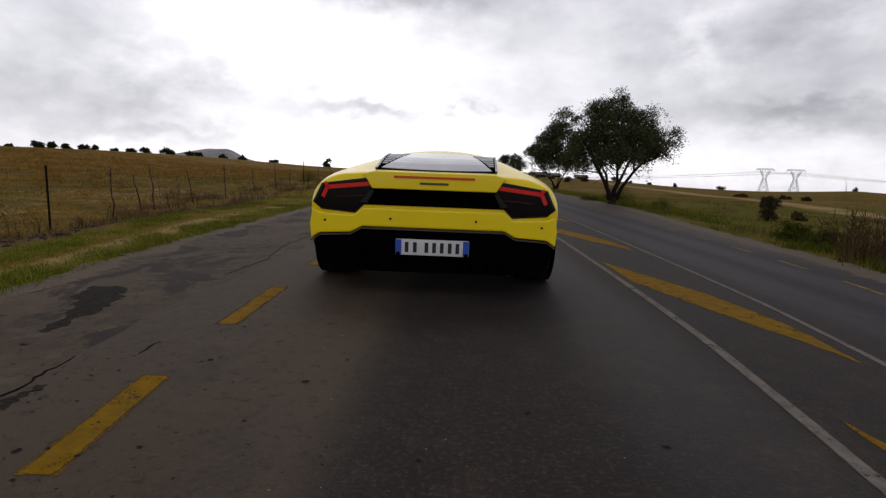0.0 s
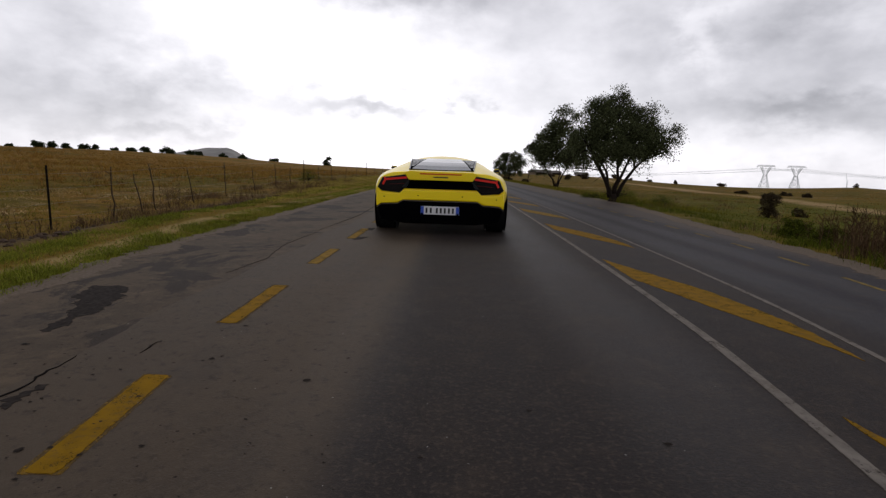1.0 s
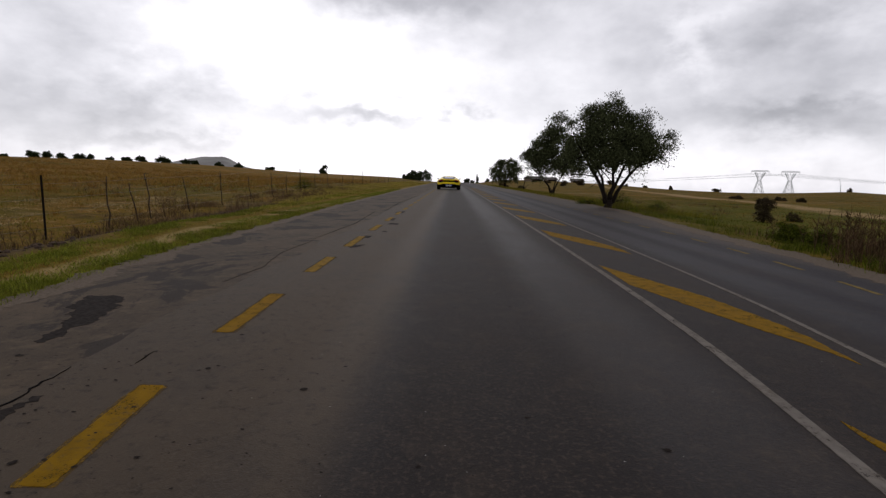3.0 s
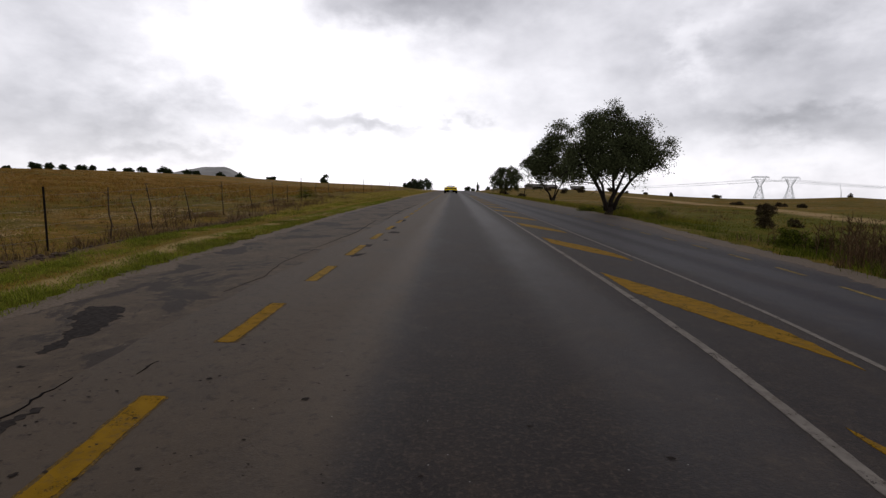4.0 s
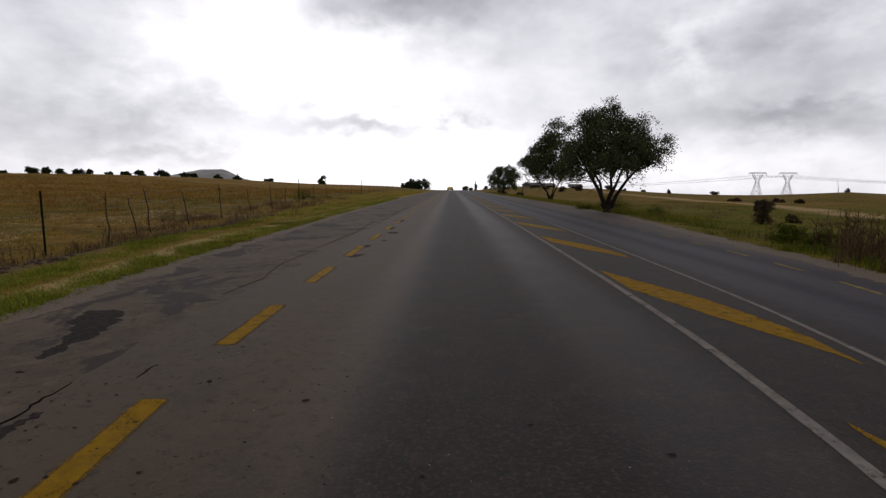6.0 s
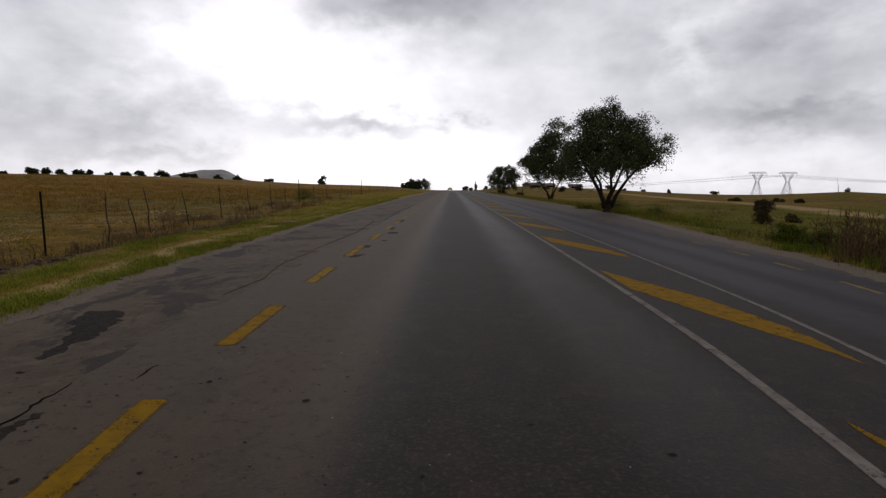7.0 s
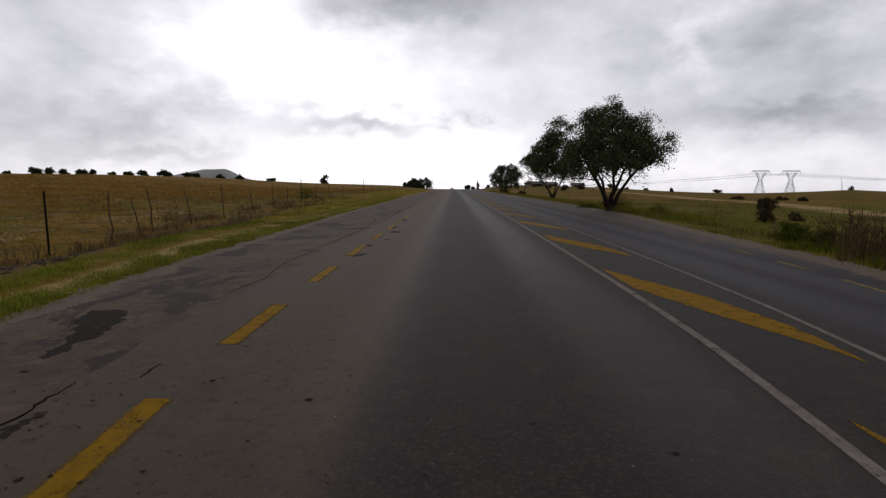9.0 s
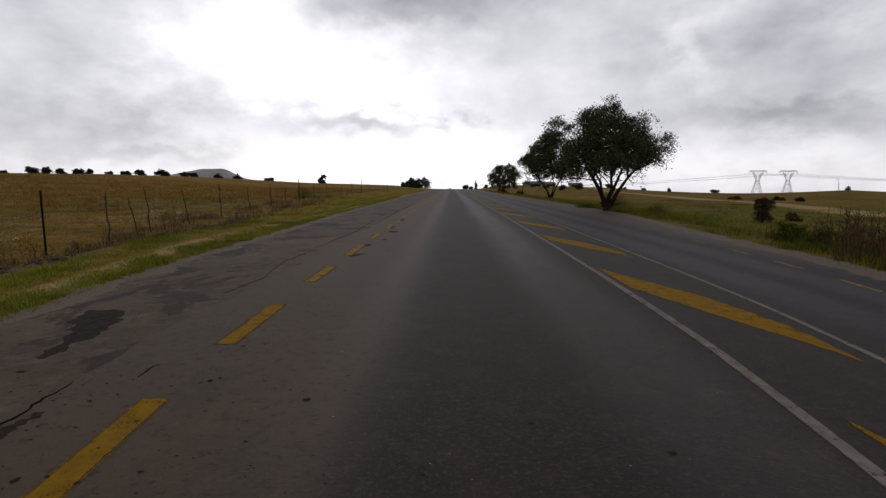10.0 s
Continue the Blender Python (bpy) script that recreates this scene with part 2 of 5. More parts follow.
    k.link(k.math("ADD", k.math("ABSOLUTE", k.math("ADD", k.math("SUBTRACT", x, k.math("MULTIPLY", near.outputs[0], 2.0)), 6.3)), k.math("MULTIPLY", k.math("SUBTRACT", clump, 0.5), 2.4)), bank.inputs["Value"])
    veld = k.mix(k.math("MULTIPLY", k.math("MULTIPLY", bank.outputs[0], k.math("SUBTRACT", 1.0, k.math("MULTIPLY", along.outputs[0], 0.38))), 0.75), veld, k.mix(fine, (0.026, 0.016, 0.010), (0.120, 0.078, 0.050)))
    # mown verge beside the near edge: green, a trodden dry line, green again
    wob = k.math("ADD", k.math("SUBTRACT", x, near.outputs[0]), k.math("MULTIPLY", k.math("SUBTRACT", clump, 0.5), 0.4))
    verge = k.n("ShaderNodeMapRange")
    verge.inputs["From Min"].default_value, verge.inputs["From Max"].default_value = -5.2, -4.5
    k.link(k.math("ADD", wob, along.outputs[0]), verge.inputs["Value"])
    edge = k.n("ShaderNodeMapRange")
    edge.inputs["From Min"].default_value, edge.inputs["From Max"].default_value = 1.0, 0.5
    k.link(x, edge.inputs["Value"])
    veld = k.mix(k.math("MULTIPLY", verge.outputs[0], edge.outputs[0]), veld, k.mix(0.5, green, dry))
    line = k.math("ABSOLUTE", k.math("ADD", wob, 4.0))
    lm = k.n("ShaderNodeMapRange")
    lm.inputs["From Min"].default_value, lm.inputs["From Max"].default_value = 0.22, 0.08
    k.link(line, lm.inputs["Value"])
    veld = k.mix(k.math("MULTIPLY", lm.outputs[0], 0.92), veld, k.mix(fine, (0.17, 0.115, 0.045), (0.32, 0.235, 0.10)))
    gl = k.n("ShaderNodeMapRange")
    gl.inputs["From Min"].default_value, gl.inputs["From Max"].default_value = -3.15, -2.95
    k.link(wob, gl.inputs["Value"])
    veld = k.mix(k.math("MULTIPLY", gl.outputs[0], edge.outputs[0]), veld, k.mix(fine, (0.062, 0.046, 0.033), (0.14, 0.110, 0.080)))
    k.color(veld)
    k.bump(k.math("ADD", fine, k.math("MULTIPLY", clump, 2.0)), 0.8, 0.06)
    return k.m


def leaf_material(name, dark, light, patch=None):
    k = Mat(name, 0.8, spec=0.08)
    c = k.ramp(k.island(), (0.0, dark), (0.7, light), (1.0, tuple(v * 1.5 for v in light)))
    if patch:
        area = k.math("ADD", k.math("MULTIPLY", k.noise(0.45, 5, 0.65, (0.7, 1.3, 1)), 0.6), k.math("MULTIPLY", k.noise(0.07, 4, 0.6), 0.4))
        c = k.mix(k.ramp(area, (0.40, 0.75), (0.52, 0.0)), c, k.ramp(k.island(), (0.0, tuple(v * 0.5 for v in dark)), (1.0, tuple(v * 0.55 for v in light))))
        c = k.mix(k.ramp(area, (0.52, 0.0), (0.66, 0.6)), c, patch)
    k.color(c)
    tr = k.n("ShaderNodeBsdfTranslucent")
    k.link(c, tr.inputs["Color"])
    mx = k.n("ShaderNodeMixShader")
    mx.inputs[0].default_value = 0.25
    out = k.t.nodes["Material Output"]
    k.link(k.b.outputs[0], mx.inputs[1])
    k.link(tr.outputs[0], mx.inputs[2])
    k.link(mx.outputs[0], out.inputs["Surface"])
    return k.m


M_ROAD = asphalt("worn_asphalt", (0.055, 0.0395, 0.0263), (0.0132, 0.0102, 0.0108))
M_SHOULDER = asphalt("old_cracked_asphalt", (0.073, 0.0525, 0.0345), (0.047, 0.0345, 0.0240), 0.8, False)
M_TAR = plain("worn_tar", (0.0210, 0.0168, 0.0148), 0.95, grain=40, vary=0.5, bump=0.5, spec=0.04)
M_CRACK = plain("open_crack", (0.006, 0.005, 0.005), 0.98, grain=60, vary=0.3, spec=0.02)
M_PIT = plain("shallow_pit", (0.019, 0.015, 0.013), 0.95, grain=60, vary=0.3, spec=0.03)
M_CLOD = plain("dark_soil", (0.062, 0.041, 0.029), 0.95, grain=20, vary=0.5, bump=0.6, spec=0.1)
M_GRIT = plain("pale_grit", (0.22, 0.21, 0.20), 0.9)
M_GRAVEL = plain("loose_gravel", (0.098, 0.074, 0.054), 0.95, grain=45, vary=0.35, bump=0.8, spec=0.1)
M_YELLOW_LINE = marking("yellow_road_paint", (0.225, 0.120, 0.003), 0.43)
M_YELLOW_WORN = marking("rubbed_yellow_paint", (0.235, 0.138, 0.014), 0.445)
M_YELLOW_RUBBED = marking("thin_yellow_paint", (0.20, 0.11, 0.006), 0.545)
M_YELLOW_FADED = marking("faded_yellow_paint", (0.22, 0.155, 0.045), 0.46)
M_WHITE_LINE = marking("white_road_paint", (0.185, 0.162, 0.142), 0.435)
M_GROUND = ground_material()
M_GRASS_GREEN = leaf_material("green_grass", (0.060, 0.068, 0.006), (0.175, 0.192, 0.020), (0.20, 0.175, 0.030))
M_PASTURE = leaf_material("pasture_grass", (0.026, 0.035, 0.004), (0.094, 0.110, 0.009), (0.11, 0.088, 0.014))
M_GRASS_DRY = leaf_material("dry_grass", (0.095, 0.048, 0.009), (0.250, 0.135, 0.030), (0.165, 0.100, 0.015))
M_GRASS_TALL = leaf_material("tall_brown_grass", (0.135, 0.072, 0.014), (0.255, 0.140, 0.030), (0.170, 0.110, 0.018))
M_BANK = leaf_material("yellow_green_grass", (0.120, 0.098, 0.014), (0.330, 0.262, 0.055), (0.36, 0.25, 0.07))
M_VELD = leaf_material("olive_veld_grass", (0.062, 0.058, 0.006), (0.165, 0.145, 0.016), (0.17, 0.125, 0.018))
M_WEED = leaf_material("brown_weed", (0.042, 0.025, 0.014), (0.115, 0.070, 0.036))
M_STRAW = leaf_material("pale_straw", (0.20, 0.14, 0.07), (0.42, 0.31, 0.17))
M_LEAF = leaf_material("tree_leaf", (0.022, 0.027, 0.013), (0.074, 0.083, 0.035))
M_SHRUB = leaf_material("brown_shrub_leaf", (0.022, 0.016, 0.008), (0.058, 0.042, 0.022))
M_LEAF_FAR = leaf_material("far_leaf", (0.012, 0.018, 0.007), (0.034, 0.046, 0.018))
M_BARK = plain("dark_bark", (0.017, 0.012, 0.009), 0.95, spec=0.1, grain=18, vary=0.5, bump=0.8)
M_STEEL = plain("rusty_dark_steel", (0.009, 0.007, 0.006), 0.9, 0.0, 0.05, grain=30, vary=0.4)
M_STICK = plain("weathered_wood", (0.044, 0.029, 0.019), 0.95, spec=0.1, grain=30, vary=0.4, bump=0.5)
M_WIRE = plain("galvanised_wire", (0.16, 0.15, 0.14), 0.6, 0.6)
M_PYLON = plain("galvanised_lattice_steel", (0.44, 0.45, 0.47), 0.6, 0.2)
M_CABLE = plain("aluminium_cable", (0.30, 0.31, 0.33), 0.6, 0.2)
M_HILL = plain("bushy_hillside", (0.165, 0.158, 0.150), 0.95, grain=0.02, vary=0.35)
M_WALL = plain("plastered_wall", (0.20, 0.15, 0.11), 0.9, grain=3, vary=0.2)
M_ROOF = plain("roof_sheet", (0.052, 0.040, 0.034), 0.95, grain=3, vary=0.2)


# ---- building helpers ----
def mesh_ob(name, verts, faces, mat, parent=None, smooth=False):
    me = bpy.data.meshes.new(name)
    me.from_pydata([tuple(v) for v in verts], [], [tuple(f) for f in faces])
    if smooth:
        me.shade_smooth()
    me.materials.append(mat)
    ob = new(name, me)
    ob.parent = parent
    return ob


def part(name, bm, material, parent, label="", smooth=False):
    """One bmesh as one mesh object under a thing or a part."""
    bmesh.ops.recalc_face_normals(bm, faces=bm.faces)
    me = bpy.data.meshes.new(name)
    bm.to_mesh(me)
    bm.free()
    if smooth:
        me.shade_smooth()
    me.materials.append(material)
    ob = new(name, me)
    ob.parent = parent
    return tagged(ob, label)


def smooth01(a, b, v):
    t = min(1.0, max(0.0, (v - a) / (b - a)))
    return t * t * (3 - 2 * t)


TABLES = {}


def lerp_table(rows, v):
    """The value of a table at v, with its corners rounded off."""
    if id(rows) not in TABLES:
        lo, hi = rows[0][0], rows[-1][0]
        at = np.linspace(lo, hi, 9001)
        near = np.linspace(-0.45, 0.45, 7)
        xs, zs = [r[0] for r in rows], [r[1] for r in rows]
        TABLES[id(rows)] = (rows, lo, 9000 / (hi - lo), np.mean([np.interp(at + d, xs, zs) for d in near], axis=0).tolist())
    _, lo, scale, dense = TABLES[id(rows)]
    k = min(max((v - lo) * scale, 0.0), 8999.999)
    i = int(k)
    return dense[i] + (dense[i + 1] - dense[i]) * (k - i)


# ---- the lie of the land ----
EDGE_L = ((-40, -2.6), (0, -2.6), (3.05, -2.8), (4.3, -2.96), (5.4, -3.03), (11, -3.2), (15, -3.35), (40, -3.75), (100, -3.9))
EDGE_R = ((-40, 3.6), (-8, 3.65), (-3, 3.82), (0, 4.0), (5, 4.31), (7.25, 4.47), (10.7, 4.75), (16, 5.35), (24, 5.5), (100, 5.5))
LINE_1 = ((-40, 0.66), (-8, 0.70), (-3, 0.87), (0, 1.12), (1.45, 1.31), (2.15, 1.38), (2.7, 1.43), (3.2, 1.45), (4.4, 1.48), (6.8, 1.51), (14, 1.55), (32, 1.58), (100, 1.6))
LINE_2 = ((-40, 1.46), (-8, 1.50), (-3, 1.67), (0, 1.92), (2.5, 2.19), (3.1, 2.26), (3.8, 2.32), (5.0, 2.36), (7, 2.40), (11, 2.44), (22, 2.43), (100, 2.45))
LINE_R = ((-40, 2.95), (-8, 3.0), (-3, 3.1), (0, 3.3), (4.26, 3.61), (5.4, 3.79), (7, 3.92), (8.6, 3.96), (30, 4.1), (100, 4.1))
LINE_L = ((-40, -0.8), (-8, -0.8), (-3, -0.86), (0, -1.0), (1.27, -1.13), (1.96, -1.215), (4, -1.275), (8, -1.31), (40, -1.36), (100, -1.4))
FENCE_X = -8.0
FENCE_Z = ((-60, -0.6), (0, -0.6), (10, -0.52), (20, -0.12), (27, 0.10), (46, 0.20), (100, 0.25), (220, 0.0))
SKYLINE = ((-180, 0.9), (-42, 0.86), (-34, 0.92), (-26, 0.75), (-23, 0.60), (-16, 0.24), (-10, 0.10), (-6, 0.0), (-3.5, -0.12), (0, -0.3), (3.5, -0.10), (6, 0.05), (9, 0.12),
           (12, -0.02), (16, -0.10), (20.9, -0.40), (23.5, -0.55), (30, -0.68), (33, -0.50), (36, -0.32), (37.2, -0.22), (39.7, -0.40), (43, -0.5), (180, -0.5))


def road_z(y):
    return -2.0e-5 * max(0.0, y - 60.0) ** 2 if y < 420 else -2.592 - 0.0144 * (y - 420)


def land_z(x, y):
    """Height of the open ground."""
    zr = road_z(y)
    el, er = lerp_table(EDGE_L, y), lerp_table(EDGE_R, y)
    if el - 0.02 < x < er + 0.02:
        return zr - 0.10
    r = math.hypot(x, y)
    az = math.degrees(math.atan2(x, y))
    reach = min(r, 260.0)
    top = 0.87 + reach * math.tan(radians(lerp_table(SKYLINE, az))) - max(0.0, r - 260.0) * 0.012
    if x < 0:
        zf = lerp_table(FENCE_Z, y) + zr
        near = zr - 0.015 + (zf - zr) * smooth01(el - 1.6, FENCE_X + 0.8, x)
        s = max(smooth01(10.0, 75.0, -x), smooth01(100, 200, y) * smooth01(5.0, 30.0, -x))
    else:
        near = zr - 0.02 - 0.22 * smooth01(er + 0.5, er + 3.5, x)
        s = max(smooth01(14.0, 75.0, x), smooth01(80, 160, y) * smooth01(7.0, 26.0, x))
    bumps = 0.05 * noise.noise((x * 0.5, y * 0.5, 0)) * smooth01(0.3, 2.0, min(abs(x - el), abs(x - er)))
    bumps += 0.12 * noise.noise((x * 0.08, y * 0.08, 3)) * smooth01(3, 12, min(abs(x - el), abs(x - er)))
    return near * (1 - s) + top * s + bumps


def build_ground():
    ys = list(np.arange(-60, 0, 6)) + list(np.arange(0, 16, 0.35)) + list(np.arange(16, 60, 1.0)) + list(np.arange(60, 300, 5)) + list(np.geomspace(300, 4200, 26))
    side = [0.0, 0.03, 0.25, 0.5, 0.8, 1.1, 1.4, 1.7, 2.0, 2.4, 2.8, 3.2, 3.6, 4.1, 4.6, 5.2, 6, 7, 8.2, 9.6, 11, 13, 15, 18, 21, 25, 30, 36, 43, 52, 62, 75, 90, 110, 135, 165, 200, 250, 320, 420, 560, 800, 1200, 1800, 2600, 3800]
    verts, faces = [], []
    for y in ys:
        el, er = lerp_table(EDGE_L, y), lerp_table(EDGE_R, y)
        row = [el - s for s in reversed(side)] + [er + s for s in side]
        verts += [(x, y, land_z(x, y)) for x in row]
    w = 2 * len(side)
    faces = [(j * w + i, j * w + i + 1, (j + 1) * w + i + 1, (j + 1) * w + i) for j in range(len(ys) - 1) for i in range(w - 1)]
    ob = mesh_ob("ground", verts, faces, M_GROUND, smooth=True)
    tagged(ob, "dry brown veld and green roadside grass with bare soil", "ground", kind="structure")


ROAD_YS = list(np.arange(-60, 0, 5.0)) + list(np.arange(0, 20, 0.25)) + list(np.arange(20, 100, 2.0)) + list(np.arange(100, 520, 8.0))


LINE_YS = list(np.arange(-20, 0, 1.0)) + list(np.arange(0, 12, 0.04)) + list(np.arange(12, 40, 0.4)) + list(np.arange(40, 500, 8.0))


def strip(name, left, right, lift, mat, ys=None, thick=0.0, ragged=0.0):
    """A band along the road between two edge tables."""
    ys = ROAD_YS if ys is None else ys
    v, f = [], []
    for y in ys:
        a, b = left(y), right(y)
        if ragged:
            a += ragged * noise.noise((y * 2.3, 1.0, 0)) + ragged * 0.6 * noise.noise((y * 7.1, 4.0, 0)) + ragged * 0.8 * noise.noise((y * 21.0, 4.0, 2))
            b += ragged * noise.noise((y * 2.1, 9.0, 0)) + ragged * 0.6 * noise.noise((y * 6.3, 6.0, 0)) + ragged * 0.8 * noise.noise((y * 19.0, 2.0, 5))
        z = road_z(y) + lift
        v += [(a, y, z - thick), (a, y, z), (b, y, z), (b, y, z - thick)]
    for j in range(len(ys) - 1):
        k = j * 4
        f.append((k + 1, k + 2, k + 6, k + 5))
        if thick:
            f += [(k, k + 1, k + 5, k + 4), (k + 2, k + 3, k + 7, k + 6)]
    return mesh_ob(name, v, f, mat, smooth=False)


def paint_poly(name, pts, mat, lift=0.002, parent=None):
    """A thin sheet of paint or tar with the given outline, its rim sunk into the road."""
    area = sum(a[0] * b[1] - b[0] * a[1] for a, b in zip(pts, pts[1:] + pts[:1]))
    if area < 0:
        pts = pts[::-1]
    n = len(pts)
    v = [(x, y, road_z(y) + lift) for x, y in pts] + [(x, y, road_z(y) - 0.003) for x, y in pts]
    f = [tuple(range(n))] + [(i, n + i, n + (i + 1) % n, (i + 1) % n) for i in range(n)]
    return mesh_ob(name, v, f, mat, parent)


def rough_outline(pts, step, amount, seed, rounding=0.0):
    """Breaks an outline into short, uneven steps, with its corners worn round."""
    if rounding:
        cut_ = []
        n = len(pts)
        for i, (x, y) in enumerate(pts):
            for (px, py), f in ((pts[i - 1], 1.0), (pts[i - 1], 0.35), (pts[(i + 1) % n], 0.35), (pts[(i + 1) % n], 1.0)):
                d = math.hypot(px - x, py - y)
                q = min(rounding, d * 0.45) * f / d
                cut_.append((x + (px - x) * q, y + (py - y) * q))
        pts = cut_
    out = []
    for (x0, y0), (x1, y1) in zip(pts, pts[1:] + pts[:1]):
        n = max(1, int(math.hypot(x1 - x0, y1 - y0) / step))
        for i in range(n):
            x, y = x0 + (x1 - x0) * i / n, y0 + (y1 - y0) * i / n
            dx = noise.noise((x * 9, y * 9, seed)) + 0.7 * noise.noise((x * 37, y * 37, seed + 3))
            dy = noise.noise((x * 9, y * 9, seed + 7)) + 0.7 * noise.noise((x * 37, y * 37, seed + 11))
            out.append((x + amount * dx, y + amount * dy))
    return out


def build_road():
    L, R = (lambda y: lerp_table(EDGE_L, y)), (lambda y: lerp_table(EDGE_R, y))
    seam = lambda y: -1.70 + 0.10 * noise.noise((y * 0.8, 0, 5)) + 0.02 * noise.noise((y * 5, 0, 8))
    ob = strip("road", seam, R, 0.0, M_ROAD, thick=0.06)
    tagged(ob, "worn dark grey asphalt country road", "road", kind="structure")
    ob = strip("road_shoulder", L, seam, 0.0, M_SHOULDER, thick=0.06)
    tagged(ob, "older, rougher grey asphalt shoulder", "road shoulder", kind="structure")
    for table, w, name in ((LINE_1, 0.056, "white_line"), (LINE_2, 0.040, "white_line")):
        ob = strip(name, lambda y: lerp_table(table, y) - w / 2, lambda y: lerp_table(table, y) + w / 2, 0.003, M_WHITE_LINE, ys=LINE_YS, thick=0.006, ragged=0.004)
        tagged(ob, "worn solid white painted road line", "road marking", "road lines", "structure")
    # yellow shoulder dashes
    starts = [(-0.85, 0.1), (1.28, 1.97), (2.70, 3.64), (4.54, 5.43), (6.3, 7.42), (8.3, 9.33)]
    y = 10.2
    while y < 130:
        starts.append((y, y + 1.0))
        y += 1.9
    for k, (a, b) in enumerate(starts):
        x = lambda yy: lerp_table(LINE_L, yy)
        pts = [(x(a) - 0.048, a), (x(b) - 0.048, b), (x(b) + 0.048, b), (x(a) + 0.048, a)]
        ob = paint_poly("yellow_dash", rough_outline(pts, 0.012, 0.006, k, 0.03), M_YELLOW_WORN if a > 4.0 else M_YELLOW_LINE)
        if a < 10:                                # paint rubbed off along its rim
            rim_pts = [(q + (0.014 if i in (2, 3) else -0.014), yy + (0.008 if i in (1, 2) else -0.008)) for i, (q, yy) in enumerate(pts)]
            paint_poly("worn_edge", rough_outline(rim_pts, 0.012, 0.007, k + 30, 0.03), M_YELLOW_RUBBED, 0.0012, ob)
        tagged(ob, "worn yellow painted road dash", "road marking", "yellow shoulder dashes", "structure")
    y = -0.54
    k = 0
    while y < 70:
        a, b = y, y + 0.58
        x = lambda yy: lerp_table(LINE_R, yy)
        pts = [(x(a) - 0.024, a), (x(b) - 0.024, b), (x(b) + 0.024, b), (x(a) + 0.024, a)]
        ob = paint_poly("yellow_dash", rough_outline(pts, 0.03, 0.006, k + 50), M_YELLOW_FADED)
        tagged(ob, "thin faded yellow painted road dash", "road marking", "yellow far-edge dashes", "structure")
        y += 1.20
        k += 1
    # hatched median bars, slanting across between the two white lines
    shape = [(0.10, 5.40), (0.38, 4.65), (0.64, 4.01), (0.78, 3.43), (0.84, 3.15), (0.86, 2.82), (0.85, 2.48), (0.78, 2.69), (0.67, 2.93), (0.48, 3.30), (0.29, 3.82), (0.10, 4.38)]
    for k in range(-1, 14):
        s = 3.85 * k if k >= 0 else -3.55
        pts = []
        for u, y in shape:
            yy = y + s
            a, b = lerp_table(LINE_1, yy), lerp_table(LINE_2, yy)
            pts.append((a + (b - a) * u + (0.07 if k < 0 else 0.0), yy))
        ob = paint_poly("yellow_hatch_bar", rough_outline(pts, 0.03, 0.012, k + 90), M_YELLOW_WORN if k > 1 else M_YELLOW_LINE)
        tagged(ob, "worn yellow slanting hatch bar painted in the median", "road marking", "median hatch bars", "structure")
    # gravel washed onto the edge
    ob = strip("gravel_edge", lambda y: L(y) - 0.12, lambda y: L(y) + 0.10 + 0.12 * noise.noise((y * 0.9, 3, 0)), 0.0012, M_GRAVEL, ys=LINE_YS, thick=0.05, ragged=0.12)
    tagged(ob, "loose pale gravel along the broken asphalt edge", "gravel", kind="structure")
    ob = strip("gravel_edge", lambda y: R(y) - 0.16 + 0.10 * noise.noise((y * 0.7, 8, 0)), lambda y: R(y) + 0.25, 0.0012, M_GRAVEL, ys=LINE_YS, thick=0.05, ragged=0.12)
    tagged(ob, "dusty gravel along the far edge of the road", "gravel", kind="structure")
    # tar repairs on the shoulder
    for k, pts in enumerate((
            [(-2.52, 3.42), (-2.30, 3.44), (-2.16, 3.28), (-2.10, 3.06), (-2.06, 2.76), (-2.03, 2.46), (-2.09, 2.45), (-2.18, 2.75), (-2.30, 2.98), (-2.42, 3.10)],
            [(-1.60, 1.69), (-1.61, 1.84), (-1.57, 1.83), (-1.55, 1.74), (-1.52, 1.69), (-1.55, 1.62)],
            [(-1.12, 8.15), (-1.02, 8.1), (-1.03, 8.25), (-1.10, 8.28)],
            [(-1.24, 6.20), (-1.14, 6.25), (-1.13, 6.50), (-1.22, 6.48)], [(-1.30, 7.22), (-1.19, 7.25), (-1.20, 7.52), (-1.29, 7.50)],
            [(-1.33, 10.4), (-1.20, 10.4), (-1.20, 10.9), (-1.31, 10.9)], [(-1.40, 12.6), (-1.22, 12.6), (-1.22, 13.3), (-1.38, 13.2)], [(-1.20, 9.50), (-1.02, 9.46), (-1.02, 9.75), (-1.16, 9.8)])):
        ob = paint_poly("tar_patch", rough_outline(pts, 0.015, 0.045, k * 3), M_TAR, 0.0015)
        tagged(ob, "dark worn tar repair patch on the asphalt", "tar patch", "tar patches", "structure")
    # open cracks
    rng = np.random.default_rng(12)
    for k, (pts, w) in enumerate((([(-1.70, 1.45), (-1.64, 1.73), (-1.63, 1.83), (-1.66, 1.97), (-1.67, 2.14)], 0.012), ([(-1.83, 4.0), (-1.77, 4.72), (-1.9, 5.6), (-1.86, 6.8)], 0.006), ([(-1.42, 2.2), (-1.43, 2.36)], 0.007), 
                                 ([(-1.9, 7.0), (-1.8, 9.5), (-1.95, 13.0)], 0.012), ([(-1.75, 13.5), (-1.85, 18.0), (-1.7, 26.0)], 0.018))):
        mid = []
